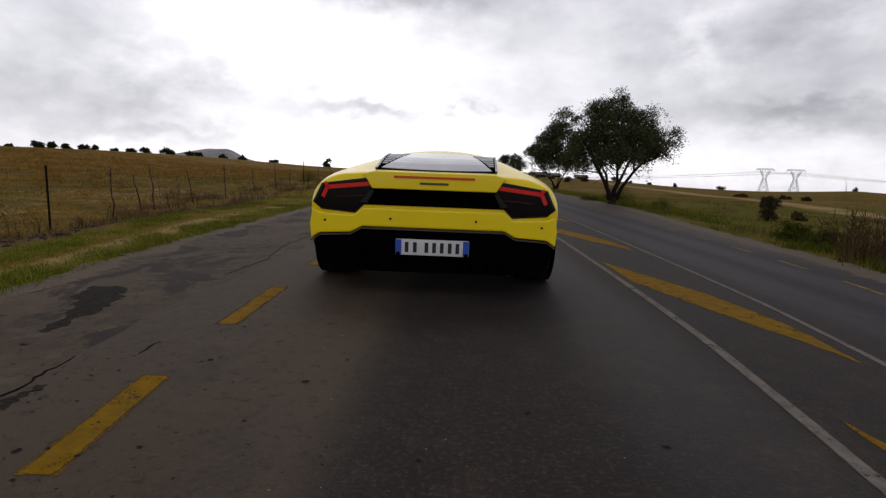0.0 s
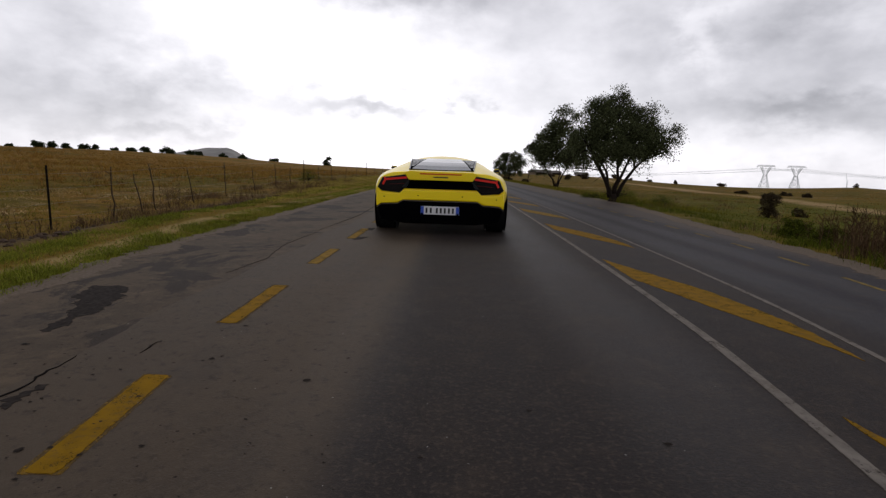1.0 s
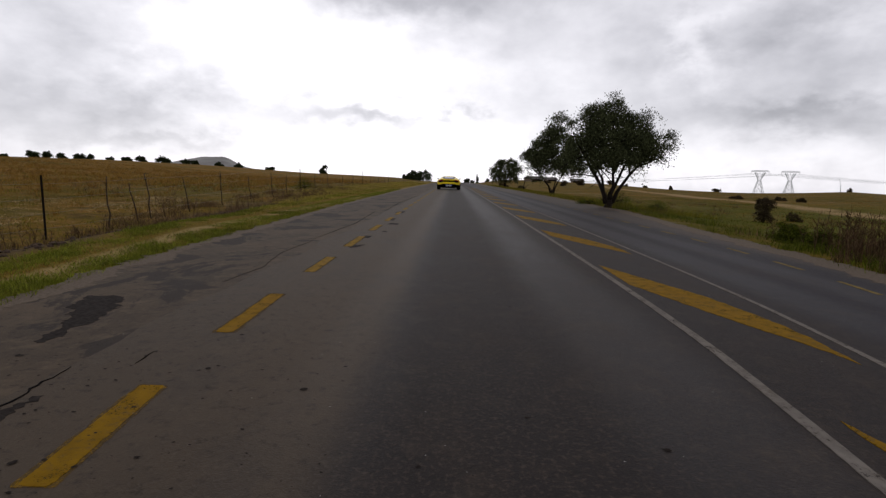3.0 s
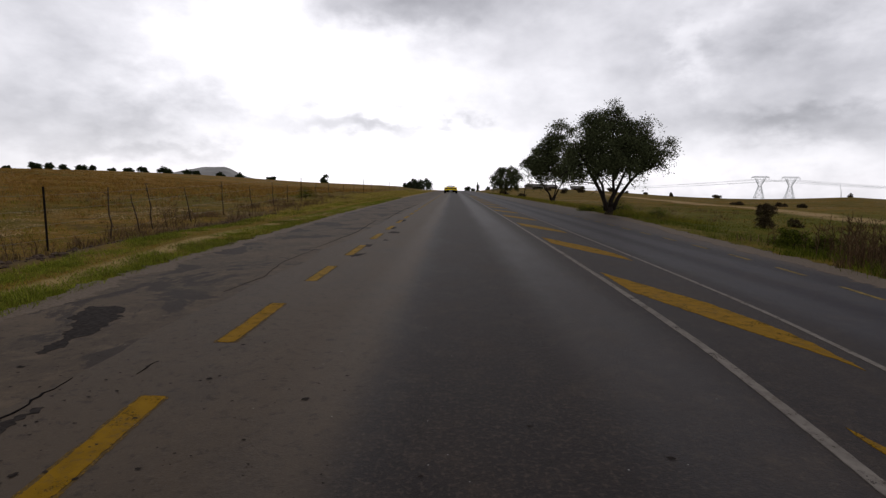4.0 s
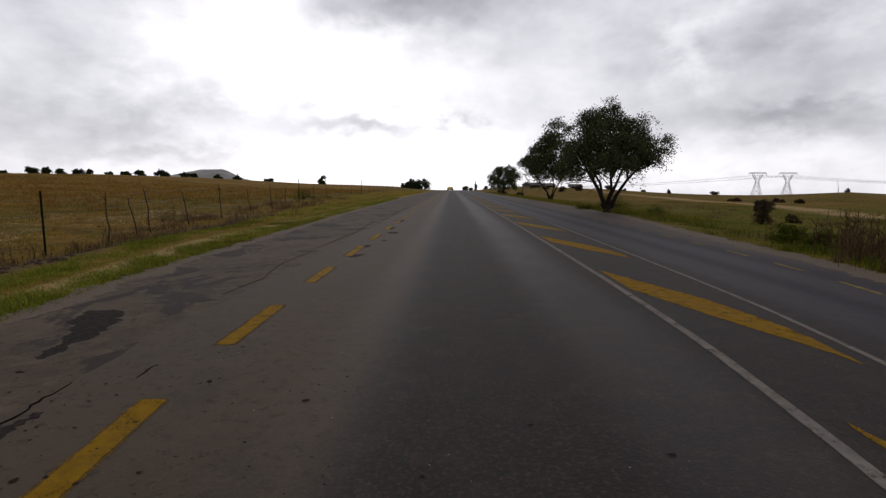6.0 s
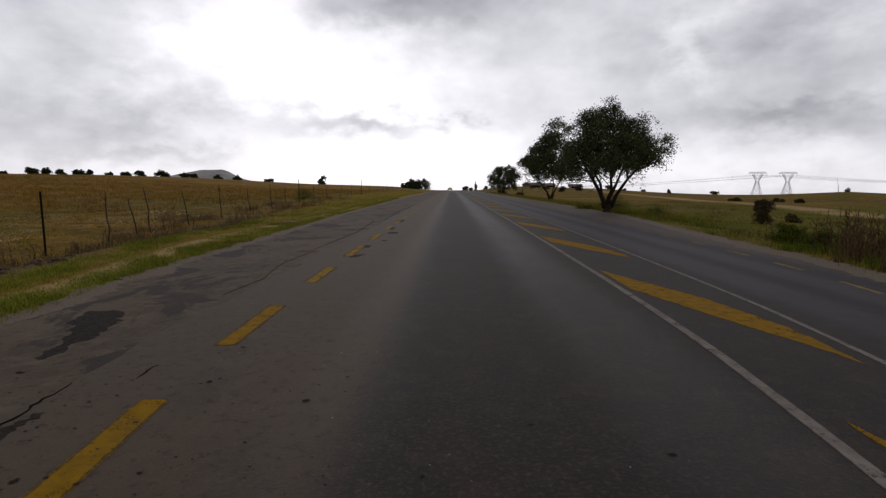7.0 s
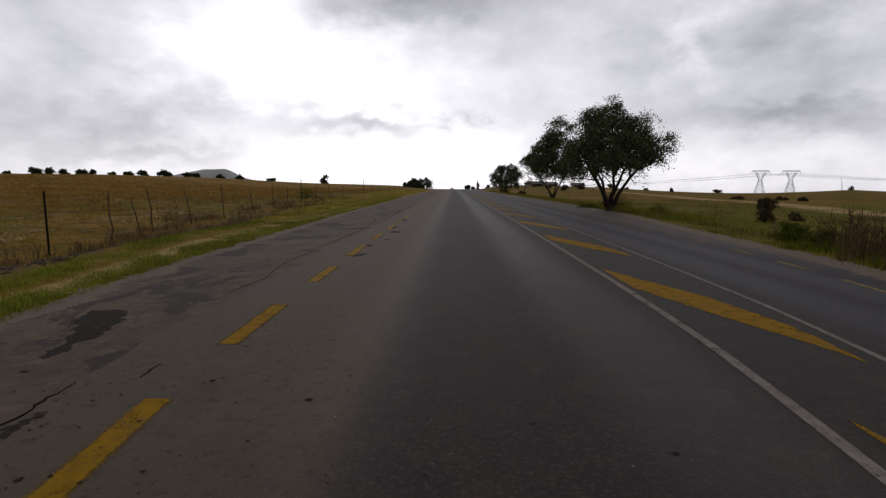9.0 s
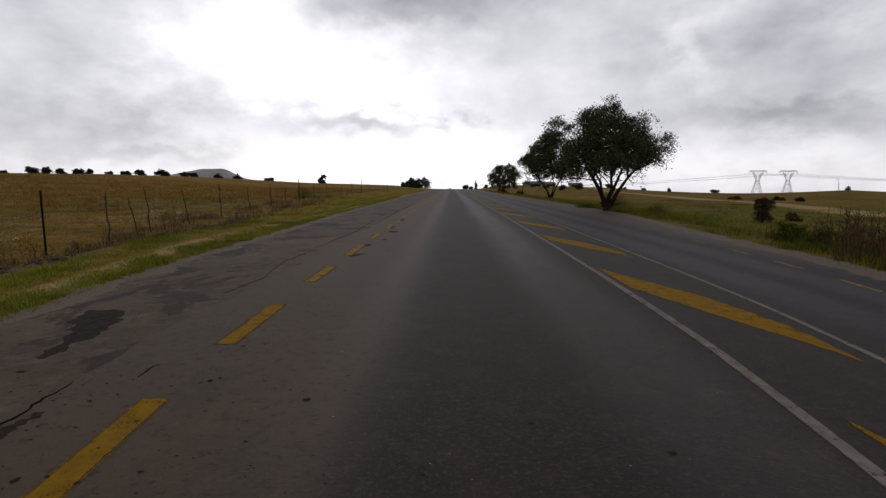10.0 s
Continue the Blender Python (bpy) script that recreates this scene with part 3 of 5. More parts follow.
        for (x0, y0), (x1, y1) in zip(pts, pts[1:]):
            n = max(2, int(math.hypot(x1 - x0, y1 - y0) / 0.035))
            mid += [(x0 + (x1 - x0) * i / n + rng.normal(0, 0.006), y0 + (y1 - y0) * i / n) for i in range(n)]
        mid.append(pts[-1])
        ws = [w * rng.uniform(0.3, 1.2) * min(1.0, 0.2 + 3 * min(i, len(mid) - 1 - i) / len(mid)) for i in range(len(mid))]
        ring = [(x - q / 2, y) for (x, y), q in zip(mid, ws)] + [(x + q / 2, y) for (x, y), q in reversed(list(zip(mid, ws)))]
        ob = paint_poly("road_crack", ring, M_CRACK, 0.0025)
        tagged(ob, "open dark crack in the asphalt", "crack", "road cracks", "structure")
    # small pits and dark spots
    v, f = [], []

    def pit(x, y, r):
        n, k = 9, len(v)
        a0 = rng.uniform(0, 6.28)
        for i in range(n):
            q = r * rng.uniform(0.3, 0.95)
            v.append((x + math.cos(a0 + i * 0.698) * q, y + math.sin(a0 + i * 0.698) * q * 0.8, road_z(y) + 0.0030))
        f.append(tuple(range(k, k + n)))
    for x, y, r in ((-1.07, 2.17, .022), (-1.04, 2.2, .014), (-1.1, 2.14, .012), (-.59, 1.98, .03), (.30, 1.79, .016), (.73, 1.59, .022), (-.94, 1.44, .016), (-1.28, 1.39, .022), (-1.43, 2.3, .02), (-2.0, 2.25, .03),
                    (.42, 3.45, .02), (-1.12, 2.66, .02), (-1.02, 2.7, .015)):
        pit(x, y, r)
    for _ in range(1500):
        y = 1.2 + 13 * rng.random() ** 1.7
        pit(rng.normal(-1.45, 0.6), y, 0.002 + 0.011 * rng.random() ** 3)
    ob = mesh_ob("road_pits", v, f, M_PIT)
    tagged(ob, "small dark pits in the worn asphalt", "road pits", kind="stuff")
    v, f = [], []
    for _ in range(260):
        y = 1.2 + 12 * rng.random() ** 1.5
        pit(rng.uniform(-2.4, 3.2), y, 0.003 + 0.003 * rng.random())
    ob = mesh_ob("loose_grit", v, f, M_GRIT)
    tagged(ob, "pale grit scattered on the asphalt", "grit", kind="stuff")


build_ground()
build_road()


# ---- grass and weeds ----
def blades(name, spots, height, width, mat, label, category, seed, lean=0.45, per=1, tuft=0.04):
    """Many bent blades in one mesh: spots are (x, y), one tuft of blades each."""
    rng = np.random.default_rng(seed)
    v, f = [], []
    for x0, y0 in spots:
        size = rng.uniform(0.55, 1.5)
        for _ in range(per):
            x, y = x0 + rng.normal(0, tuft * size), y0 + rng.normal(0, tuft * size)
            z = land_z(x, y) - 0.02
            h = height * size * rng.uniform(0.4, 1.2)
            a, l = rng.uniform(0, 2 * math.pi), rng.normal(0, lean) * h
            b = rng.uniform(0, 2 * math.pi)
            dx, dy = math.cos(a) * width / 2, math.sin(a) * width / 2
            ox, oy = math.cos(b) * l, math.sin(b) * l
            k = len(v)
            v += [(x - dx, y - dy, z), (x + dx, y + dy, z), (x + dx * 0.7 + ox * 0.4, y + dy * 0.7 + oy * 0.4, z + h * 0.6),
                  (x - dx * 0.7 + ox * 0.4, y - dy * 0.7 + oy * 0.4, z + h * 0.6), (x + ox, y + oy, z + h)]
            f += [(k, k + 1, k + 2, k + 3), (k + 3, k + 2, k + 4)]
    ob = mesh_ob(name, v, f, mat)
    return tagged(ob, label, category, kind="stuff")


def scatter(n, seed, xr, yr, bias=1.0, mask=None):
    rng = np.random.default_rng(seed)
    out = []
    while len(out) < n:
        y = yr[0] + (yr[1] - yr[0]) * rng.random() ** bias
        x = rng.uniform(*xr)
        if mask is None or mask(x, y, rng):
            out.append((x, y))
    return out


def build_grass():
    def patchy(scale, level, seed):
        return lambda x, y, rng: noise.noise((x * scale, y * scale, seed)) + rng.normal(0, 0.2) > level
    edge = lambda y: lerp_table(EDGE_L, y)

    def verge(n, seed, a, b, yr, level, scale=1.3):
        ok = patchy(scale, level, seed)
        return [(edge(y) + x * float(np.interp(y, (3.5, 5.0, 7.5, 9.0), (0.57, 0.65, 0.92, 1.03))), y) for x, y in scatter(n, seed, (a, b), yr, 1.6, ok)]
    blades("verge_grass", verge(9500, 1, -0.86, -0.04, (1.5, 40), -0.14), 0.034, 0.007, M_GRASS_GREEN,
           "short green grass along the road edge", "grass", 1, per=16, tuft=0.06, lean=0.8)
    blades("verge_grass", verge(5600, 2, -1.95, -1.30, (1.5, 45), -0.05), 0.038, 0.007, M_GRASS_GREEN,
           "short green grass behind the trodden strip", "grass", 2, per=16, tuft=0.07, lean=0.8)
    blades("verge_tufts", verge(420, 61, -0.9, -0.1, (2.5, 34), 0.1, 2.0) + verge(300, 62, -2.0, -1.35, (2.5, 34), 0.1, 2.0), 0.062, 0.006, M_GRASS_GREEN,
           "longer green tufts standing out of the verge", "grass", 61, per=44, tuft=0.055, lean=0.8)
    blades("bank_grass", [(x, y) for x, y in scatter(3600, 63, (-7.9, -4.6), (11, 95), 1.3, lambda x, y, rng: x > -4.6 - 3.4 * smooth01(10, 26, y))], 0.075, 0.011, M_BANK,
           "yellow-green grass on the bank up to the fence", "grass", 63, per=16, tuft=0.16, lean=0.7)
    blades("dry_grass", verge(6000, 3, -1.32, -0.92, (1.5, 90), -0.3), 0.026, 0.010, M_GRASS_DRY,
           "short straw-coloured grass on the trodden verge", "grass", 3, per=4, tuft=0.07)
    blades("veld_grass", scatter(4200, 4, (-45, -7.7), (2, 75), 1.4, patchy(0.25, 0.10, 4)), 0.085, 0.016, M_GRASS_DRY,
           "dry brown veld grass in the field", "grass", 4, per=11, tuft=0.5, lean=0.9)
    blades("veld_grass", scatter(4600, 5, (-30, -7.5), (2, 48), 1.5, patchy(0.3, 0.05, 11)), 0.065, 0.015, M_VELD,
           "green patches of grass in the field", "grass", 5, per=10, tuft=0.45, lean=0.9)
    blades("bank_weeds", scatter(480, 6, (-7.9, -5.0), (3, 26), 1.3, patchy(0.7, 0.25, 6)), 0.15, 0.012, M_WEED,
           "dead brown weeds on the bank below the fence", "weeds", 6, per=4, lean=0.5)
    redge = lambda y: lerp_table(EDGE_R, y)
    for n, seed, xr, yr, h, mat, words in ((1500, 51, (-60, -8.6), (7, 70), 0.26, M_GRASS_TALL, "rounded tussocks of dry brown grass in the field"),
                                           (700, 52, (-48, -8.4), (6, 50), 0.10, M_VELD, "rounded tussocks of olive grass in the field"),
                                           (800, 53, (-60, -10), (14, 80), 0.24, M_GRASS_DRY, "rounded tussocks of tawny grass in the field")):
        far_up = patchy(0.16, -0.1, seed)
        start = 8 if seed == 52 else 24
        blades("grass_tussocks", scatter(n, seed, xr, yr, 1.35, lambda x, y, rng: math.hypot(x, y) > start + rng.normal(0, 4) and far_up(x, y, rng)), h, 0.012, mat, words, "grass", seed, per=30, lean=0.55, tuft=0.11)
    blades("tall_veld_grass", scatter(5200, 35, (-75, -13), (9, 95), 1.25, lambda x, y, rng: math.hypot(x, y) > 26 + rng.normal(0, 5) and noise.noise((x * 0.12, y * 0.12, 21)) + rng.normal(0, 0.2) > -0.05), 0.22, 0.018, M_GRASS_TALL,
           "tall soft brown grass further up the field", "grass", 35, per=11, lean=0.9, tuft=0.85)
    blades("straw_litter", scatter(760, 36, (-16, -8.2), (4, 20), 1.2, patchy(0.4, 0.38, 14)), 0.05, 0.016, M_STRAW,
           "pale straw lying in patches on the field", "straw", 36, per=26, lean=3.5, tuft=0.16)
    blades("weed_tangle", scatter(46, 38, (-8.6, -6.6), (7.0, 30), 1.2, patchy(0.5, 0.15, 3)), 0.25, 0.008, M_WEED,
           "tangled dead brown brush below the fence", "weeds", 38, per=46, lean=0.75, tuft=0.14)
    blades("weed_tufts", scatter(70, 31, (-8.6, -6.2), (6, 34), 1.2) + scatter(260, 32, (-34, -8.5), (8, 60), 1.3, patchy(0.2, 0.1, 8)), 0.16, 0.011, M_WEED,
           "scattered tufts of dead brown weed in the field", "weeds", 31, per=34, lean=0.8, tuft=0.10)
    blades("weed_tufts", [(redge(y) + x, y) for x, y in scatter(46, 33, (0.35, 1.5), (4.9, 6.6))], 0.30, 0.009, M_WEED,
           "thick dead brown weeds at the road edge", "weeds", 33, per=40, lean=0.6, tuft=0.09)
    blades("weed_tufts", [(redge(y) + x, y) for x, y in scatter(70, 34, (0.5, 9), (7, 30), 1.2)], 0.20, 0.012, M_WEED,
           "scattered brown weed tufts in the pasture", "weeds", 34, per=30, lean=0.8, tuft=0.12)

    blades("roadside_grass", [(redge(y) + x, y) for x, y in scatter(1500, 64, (0.3, 3.6), (17, 90), 1.2, patchy(0.5, -0.1, 64))], 0.17, 0.012, M_VELD,
           "long yellowing grass between the road and the trees", "grass", 64, per=16, tuft=0.20, lean=0.6)

    def rverge(n, seed, a, b, yr, level, scale=0.8, bias=1.6):
        ok = patchy(scale, level, seed)
        return [(redge(y) + x, y) for x, y in scatter(n, seed, (a, b), yr, bias, ok)]
    blades("pasture_grass", rverge(4200, 7, 0.2, 14, (3, 45), 0.0, 0.4), 0.052, 0.010, M_PASTURE,
           "green pasture grass beyond the road", "grass", 7, per=15, tuft=0.4, lean=0.8)
    blades("pasture_grass", rverge(3000, 8, 5.0, 45, (14, 90), 0.05, 0.3), 0.070, 0.016, M_GRASS_DRY,
           "dry brown grass beyond the road", "grass", 8, per=10, tuft=0.6, lean=0.9)
    blades("roadside_weeds", rverge(150, 9, 0.3, 1.8, (5.5, 24), 0.15, 0.6), 0.15, 0.007, M_PASTURE,
           "taller green weeds along the road edge", "weeds", 9, per=40, lean=0.7, tuft=0.10)


def tube(v, f, pts, radii, sides=6):
    """Appends a tapered tube along pts."""
    base = len(v)
    up = Vector((0.31, 0.9, 0.2))
    n = len(pts)
    for i, (p, r) in enumerate(zip(pts, radii)):
        d = (Vector(pts[min(i + 1, n - 1)]) - Vector(pts[max(i - 1, 0)])).normalized()
        a = d.cross(up).normalized()
        b = d.cross(a)
        for k in range(sides):
            t = 2 * math.pi * k / sides
            v.append(Vector(p) + (a * math.cos(t) + b * math.sin(t)) * r)
    for i in range(n - 1):
        for k in range(sides):
            q = (k + 1) % sides
            f.append((base + i * sides + k, base + i * sides + q, base + (i + 1) * sides + q, base + (i + 1) * sides + k))
    f.append(tuple(base + k for k in reversed(range(sides))))
    f.append(tuple(base + (n - 1) * sides + k for k in range(sides)))


def limb_path(a, b, rng, sag, n=6, wobble=0.08):
    a, b = Vector(a), Vector(b)
    out = []
    length = (b - a).length
    for i in range(n + 1):
        t = i / n
        p = a.lerp(b, t)
        p.z += sag * math.sin(math.pi * t) * length
        if 0 < i < n:
            p += Vector(rng.normal(0, wobble * length * 0.25, 3))
        out.append(p)
    return out


def tree(x, y, blobs, trunk_h, trunk_r, sprays, per, leaf, seed, label, mat=None, droop=0.35, bare=0, spread=0.17, category="tree", name="tree", stems=0, clump=0.0):
    """A tree: trunk and limbs up to each lump of the crown, and sprays of small leaves. blobs: (dx, dy, z, rx, ry, rz)."""
    rng = np.random.default_rng(seed)
    root = new(name)
    root.location = (x, y, land_z(x, y) - 0.04)
    tagged(root, label, category)
    v, f = [], []
    fork = Vector((0.0, 0.0, trunk_h * (0.45 if stems else 1.0)))
    tube(v, f, [(0, 0, -0.1), (0, 0, trunk_h * 0.12), (trunk_r * 0.15, 0, fork.z * 0.55), fork], [trunk_r * 1.35, trunk_r * 1.05, trunk_r * 0.92, trunk_r * 0.8], 9)
    tips = []
    for bx, by, bz, rx, ry, rz in blobs:
        start = Vector((rng.normal(0, trunk_r * 0.5), rng.normal(0, trunk_r * 0.5), trunk_h * rng.uniform(0.45, 0.95)))
        ctrl = Vector((bx * 0.34, by * 0.34, trunk_h + (bz - trunk_h) * (0.62 + 0.3 * min(1.0, abs(bx) / 2.5))))
        end = Vector((bx, by, bz))
        path = [start * (1 - t) ** 2 + ctrl * (2 * t * (1 - t)) + end * t * t + Vector(rng.normal(0, 0.03, 3)) * (0 < t < 1) for t in (0, .17, .33, .5, .67, .83, 1.0)]
        r0 = trunk_r * rng.uniform(0.32, 0.5)
        if len(tips) < stems:                     # stems that part just above the ground and fan out
            u = len(tips) / (stems - 1) * 2 - 1 + rng.normal(0, 0.16)
            start = Vector((u * trunk_r * 0.8, rng.normal(0, trunk_r * 0.5), trunk_h * rng.uniform(0.1, 0.4)))
            end = Vector((u * trunk_h * 2.1, by, bz - 0.3 * abs(u)))
            ctrl = Vector((u * trunk_h * rng.uniform(0.25, 0.75), by * 0.5, trunk_h * rng.uniform(1.2, 2.0)))
            path = [start * (1 - t) ** 2 + ctrl * (2 * t * (1 - t)) + end * t * t + Vector(rng.normal(0, 0.035, 3)) * (0 < t < 1) for t in (0, .17, .33, .5, .67, .83, 1.0)]
            r0 = trunk_r * rng.uniform(0.36, 0.62)
        elif stems:                               # boughs that leave the nearest stem
            near_, _ = min(tips[:stems], key=lambda q: (q[0][4] - end).length)
            start = near_[int(rng.integers(3, 6))]
            path = limb_path(start, end, rng, 0.08, 6, 0.12)
            r0 = trunk_r * rng.uniform(0.16, 0.28)
        tube(v, f, path, [r0 * (1 - 0.78 * i / (len(path) - 1)) for i in range(len(path))], 6)
        tips.append((path, r0))
        for _ in range(5):
            s = path[int(rng.integers(3, len(path)))]
            d = Vector((rng.normal(0, 0.75) * rx, rng.normal(0, 0.75) * ry, rng.normal(0.25, 0.7) * rz))
            tube(v, f, limb_path(s, s + d, rng, 0.05, 4), [r0 * 0.28, r0 * 0.22, r0 * 0.17, r0 * 0.11, r0 * 0.05], 4)
    for _ in range(bare):
        a = rng.uniform(0, 6.28)
        d = Vector((math.cos(a), math.sin(a), rng.uniform(0.2, 1.0))) * rng.uniform(0.4, 0.9) * trunk_h
        tube(v, f, limb_path((0, 0, trunk_h * rng.uniform(0.05, 0.5)), d + Vector((0, 0, trunk_h * 0.3)), rng, 0.05, 4), [0.02, 0.017, 0.013, 0.009, 0.004], 4)
    mesh_ob("trunk", v, f, M_BARK, root, smooth=True)
    v, f = [], []
    vol = np.array([b[3] * b[4] * b[5] for b in blobs]) ** 0.62
    vol /= vol.sum()
    last = None
    for n_, bi in enumerate(list(rng.choice(len(blobs), sprays, p=vol)) + 3 * list(range(len(blobs)))):
        bx, by, bz, rx, ry, rz = blobs[bi]
        d = rng.normal(0, 1, 3)
        d /= np.linalg.norm(d)
        r = rng.uniform(0.35, 1.05) ** 0.55
        c = Vector((bx + d[0] * rx * r, by + d[1] * ry * r, bz + d[2] * rz * r))
        if clump and n_ < sprays:                 # several sprays share one bough, with gaps between the boughs
            if n_ % 6 == 0:
                last = (c, d)
            else:
                c, d = last[0] + Vector(rng.normal(0, clump, 3)), last[1]
        out = Vector((d[0], d[1], d[2] * 0.4)).normalized()
        ln = spread * rng.uniform(1.2, 2.8)
        for _ in range(per):
            t = rng.random()
            p = c + out * ln * (t - 0.3) + Vector((0, 0, -droop * ln * t * t * 1.5)) + Vector(rng.normal(0, spread * 0.42, 3))
            q = Vector(rng.normal(0, 1, 3)).normalized()
            w = q.cross(Vector(rng.normal(0, 1, 3))).normalized()
            s = leaf * rng.uniform(0.6, 1.35)
            q, w = q * s, w * s * 0.42
            k = len(v)
            v += [p - q * 0.5, p + w * 0.5, p + q * 0.5, p - w * 0.5]
            f.append((k, k + 1, k + 2, k + 3))
    mesh_ob("crown", v, f, mat or M_LEAF, root)
    return root


def bush(x, y, h, w, seed, label, leaf=0.06, n=50, per=24, mat=None, category="bush", name="bush"):
    rng = np.random.default_rng(seed)
    blobs = []
    for _ in range(10):
        u = rng.uniform(-0.85, 0.85)               # a rounded, uneven outline, highest near the middle
        blobs.append((u * w * 0.42, rng.normal(0, w * 0.2), h * rng.uniform(0.0, 0.74) * math.sqrt(1 - 0.85 * u * u), w * rng.uniform(0.12, 0.22), w * 0.2, h * rng.uniform(0.18, 0.30)))
    return tree(x, y, blobs, h * 0.3, h * 0.035 + 0.01, n, per, leaf, seed, label, mat or M_LEAF, 0.2, 0, w * 0.09, category, name)


def by_angle(az, r):
    return r * math.sin(radians(az)), r * math.cos(radians(az))


def build_trees():
    main = [(0.0, 0.0, 3.0, 1.2, 1.3, 0.85), (-0.95, 0.3, 2.65, 0.95, 1.0, 0.75), (1.05, -0.2, 2.75, 0.95, 1.0, 0.70), (1.60, 0.1, 2.66, 0.50, 0.5, 0.24),
            (2.05, 0.0, 2.62, 0.42, 0.4, 0.17), (2.48, 0.0, 2.56, 0.34, 0.3, 0.11), (2.60, -0.1, 3.10, 0.13, 0.12, 0.11), (0.0, 0.2, 3.65, 0.80, 0.9, 0.45), (-0.3, -0.2, 3.92, 0.50, 0.45, 0.24), (-0.95, 0.0, 3.70, 0.50, 0.5, 0.30), (0.85, 0.0, 3.62, 0.52, 0.5, 0.32), (1.10, 0.1, 3.15, 0.36, 0.40, 0.26),
            (-0.75, 0.1, 3.40, 0.70, 0.8, 0.48), (0.85, 0.4, 3.30, 0.66, 0.7, 0.42), (-1.45, -0.2, 2.45, 0.70, 0.7, 0.50), (-1.25, 0.1, 3.0, 0.6, 0.6, 0.42), (0.55, -0.7, 2.25, 0.85, 0.6, 0.40),
            (1.25, 0.5, 2.95, 0.5, 0.5, 0.34), (-0.1, -0.9, 2.6, 0.9, 0.6, 0.6), (0.25, 0.2, 3.95, 0.50, 0.4, 0.24), (-1.0, -0.3, 2.0, 0.75, 0.6, 0.32), (0.75, -0.2, 2.1, 0.45, 0.5, 0.26), (-1.75, 0.2, 2.1, 0.45, 0.5, 0.3), (0.0, -0.6, 1.95, 0.95, 0.6, 0.30)]
    for dx, z, r in ((-0.75, 3.95, .25), (0.62, 3.82, .28), (0.98, 3.55, .2), (1.25, 3.25, .16), (1.70, 2.86, .16), (-1.15, 3.5, .2), (2.70, 2.66, .12), (1.45, 2.42, .12), (0.42, 4.22, .2), (-0.42, 4.28, .16), (-0.1, 4.24, .2), (0.10, 4.40, .10), (-1.0, 3.95, .24), (-0.65, 4.18, .18)):
        main.append((dx, 0.1, z, r, r, r * 0.8))
    main = [(dx * 0.79, dy * 0.84, z * 0.865, rx * 0.82, ry * 0.84, rz * 0.85) for dx, dy, z, rx, ry, rz in main]
    tree(5.62, 18.5, main, 0.70, 0.15, 1150, 50, 0.070, 21, "dark green spreading roadside tree with several stems", droop=0.5, bare=10, stems=5, clump=0.14)
    second = [(0.1, 0, 3.1, 1.2, 1.3, 1.0), (-1.1, 0.2, 2.9, 0.9, 1.0, 0.75), (0.9, 0, 3.0, 1.0, 1.0, 0.9), (-0.1, 0.1, 4.2, 0.8, 0.8, 0.6), (0.15, 0.0, 5.1, 0.45, 0.5, 0.6),
              (1.0, 0.3, 4.3, 0.8, 0.8, 0.7), (-1.35, 0, 2.4, 0.55, 0.7, 0.5), (0.6, -0.4, 2.3, 0.8, 0.7, 0.45), (1.9, 0.2, 2.2, 0.45, 0.5, 0.35), (-1.3, 0, 2.0, 0.7, 0.6, 0.40), (0.1, -0.2, 2.0, 1.0, 0.7, 0.38), (1.3, 0, 2.15, 0.9, 0.7, 0.42), (-1.75, 0, 2.75, 0.5, 0.6, 0.45), (-0.8, 0, 3.7, 0.7, 0.7, 0.5)]
    second = [(dx * 0.94 + 0.15, dy, z * 1.04, rx, ry, rz) for dx, dy, z, rx, ry, rz in second]
    tree(7.24, 37.4, second, 0.9, 0.12, 960, 34, 0.13, 22, "dark green tree with a forked trunk beside the road", droop=0.45, spread=0.22, bare=4, stems=3, clump=0.2)
    third = [(0, 0, 1.9, 1.2, 1.2, 0.85), (-0.9, 0.1, 1.8, 0.7, 0.9, 0.7), (0.9, 0.1, 2.0, 0.75, 0.9, 0.75), (0.3, 0, 2.7, 0.85, 0.8, 0.45), (-0.7, 0, 1.1, 0.7, 0.7, 0.45), (0.6, 0, 1.0, 0.7, 0.7, 0.4), (-0.5, 0, 2.6, 0.5, 0.6, 0.35)]
    third = [tuple(q * 1.2 for q in b) for b in third]
    tree(6.7, 66.0, third, 0.6, 0.12, 420, 30, 0.17, 23, "round-crowned tree beside the road", spread=0.24)
    thin = [(0.1, 0, 2.2, 0.5, 0.5, 0.5), (0.6, 0.1, 1.7, 0.4, 0.4, 0.4), (-0.2, 0, 3.2, 0.3, 0.3, 0.5)]
    tree(8.3, 60.0, thin, 0.8, 0.05, 24, 12, 0.12, 24, "thin half-bare sapling beside a tree", bare=8)
    # clump beyond the crest
    for dx, h, s in ((-13.5, 3.6, 31), (-16.0, 2.9, 32), (-18.2, 2.4, 33), (-20.5, 1.6, 34)):
        bush(dx, 250 + dx, h * 1.95, h * 2.0, s, "dark tree on the rise beside the road", 0.45, 130, 26, M_LEAF_FAR, "tree", "tree")
    for dx, h, s in ((7.5, 2.6, 35), (10.0, 1.8, 36), (12.5, 4.6, 37), (17.5, 1.9, 38)):
        bush(dx, 262, h, h * (0.35 if s == 37 else 1.2), s, "small dark tree beyond the crest of the road", 0.4, 80, 22, M_LEAF_FAR, "tree", "tree")
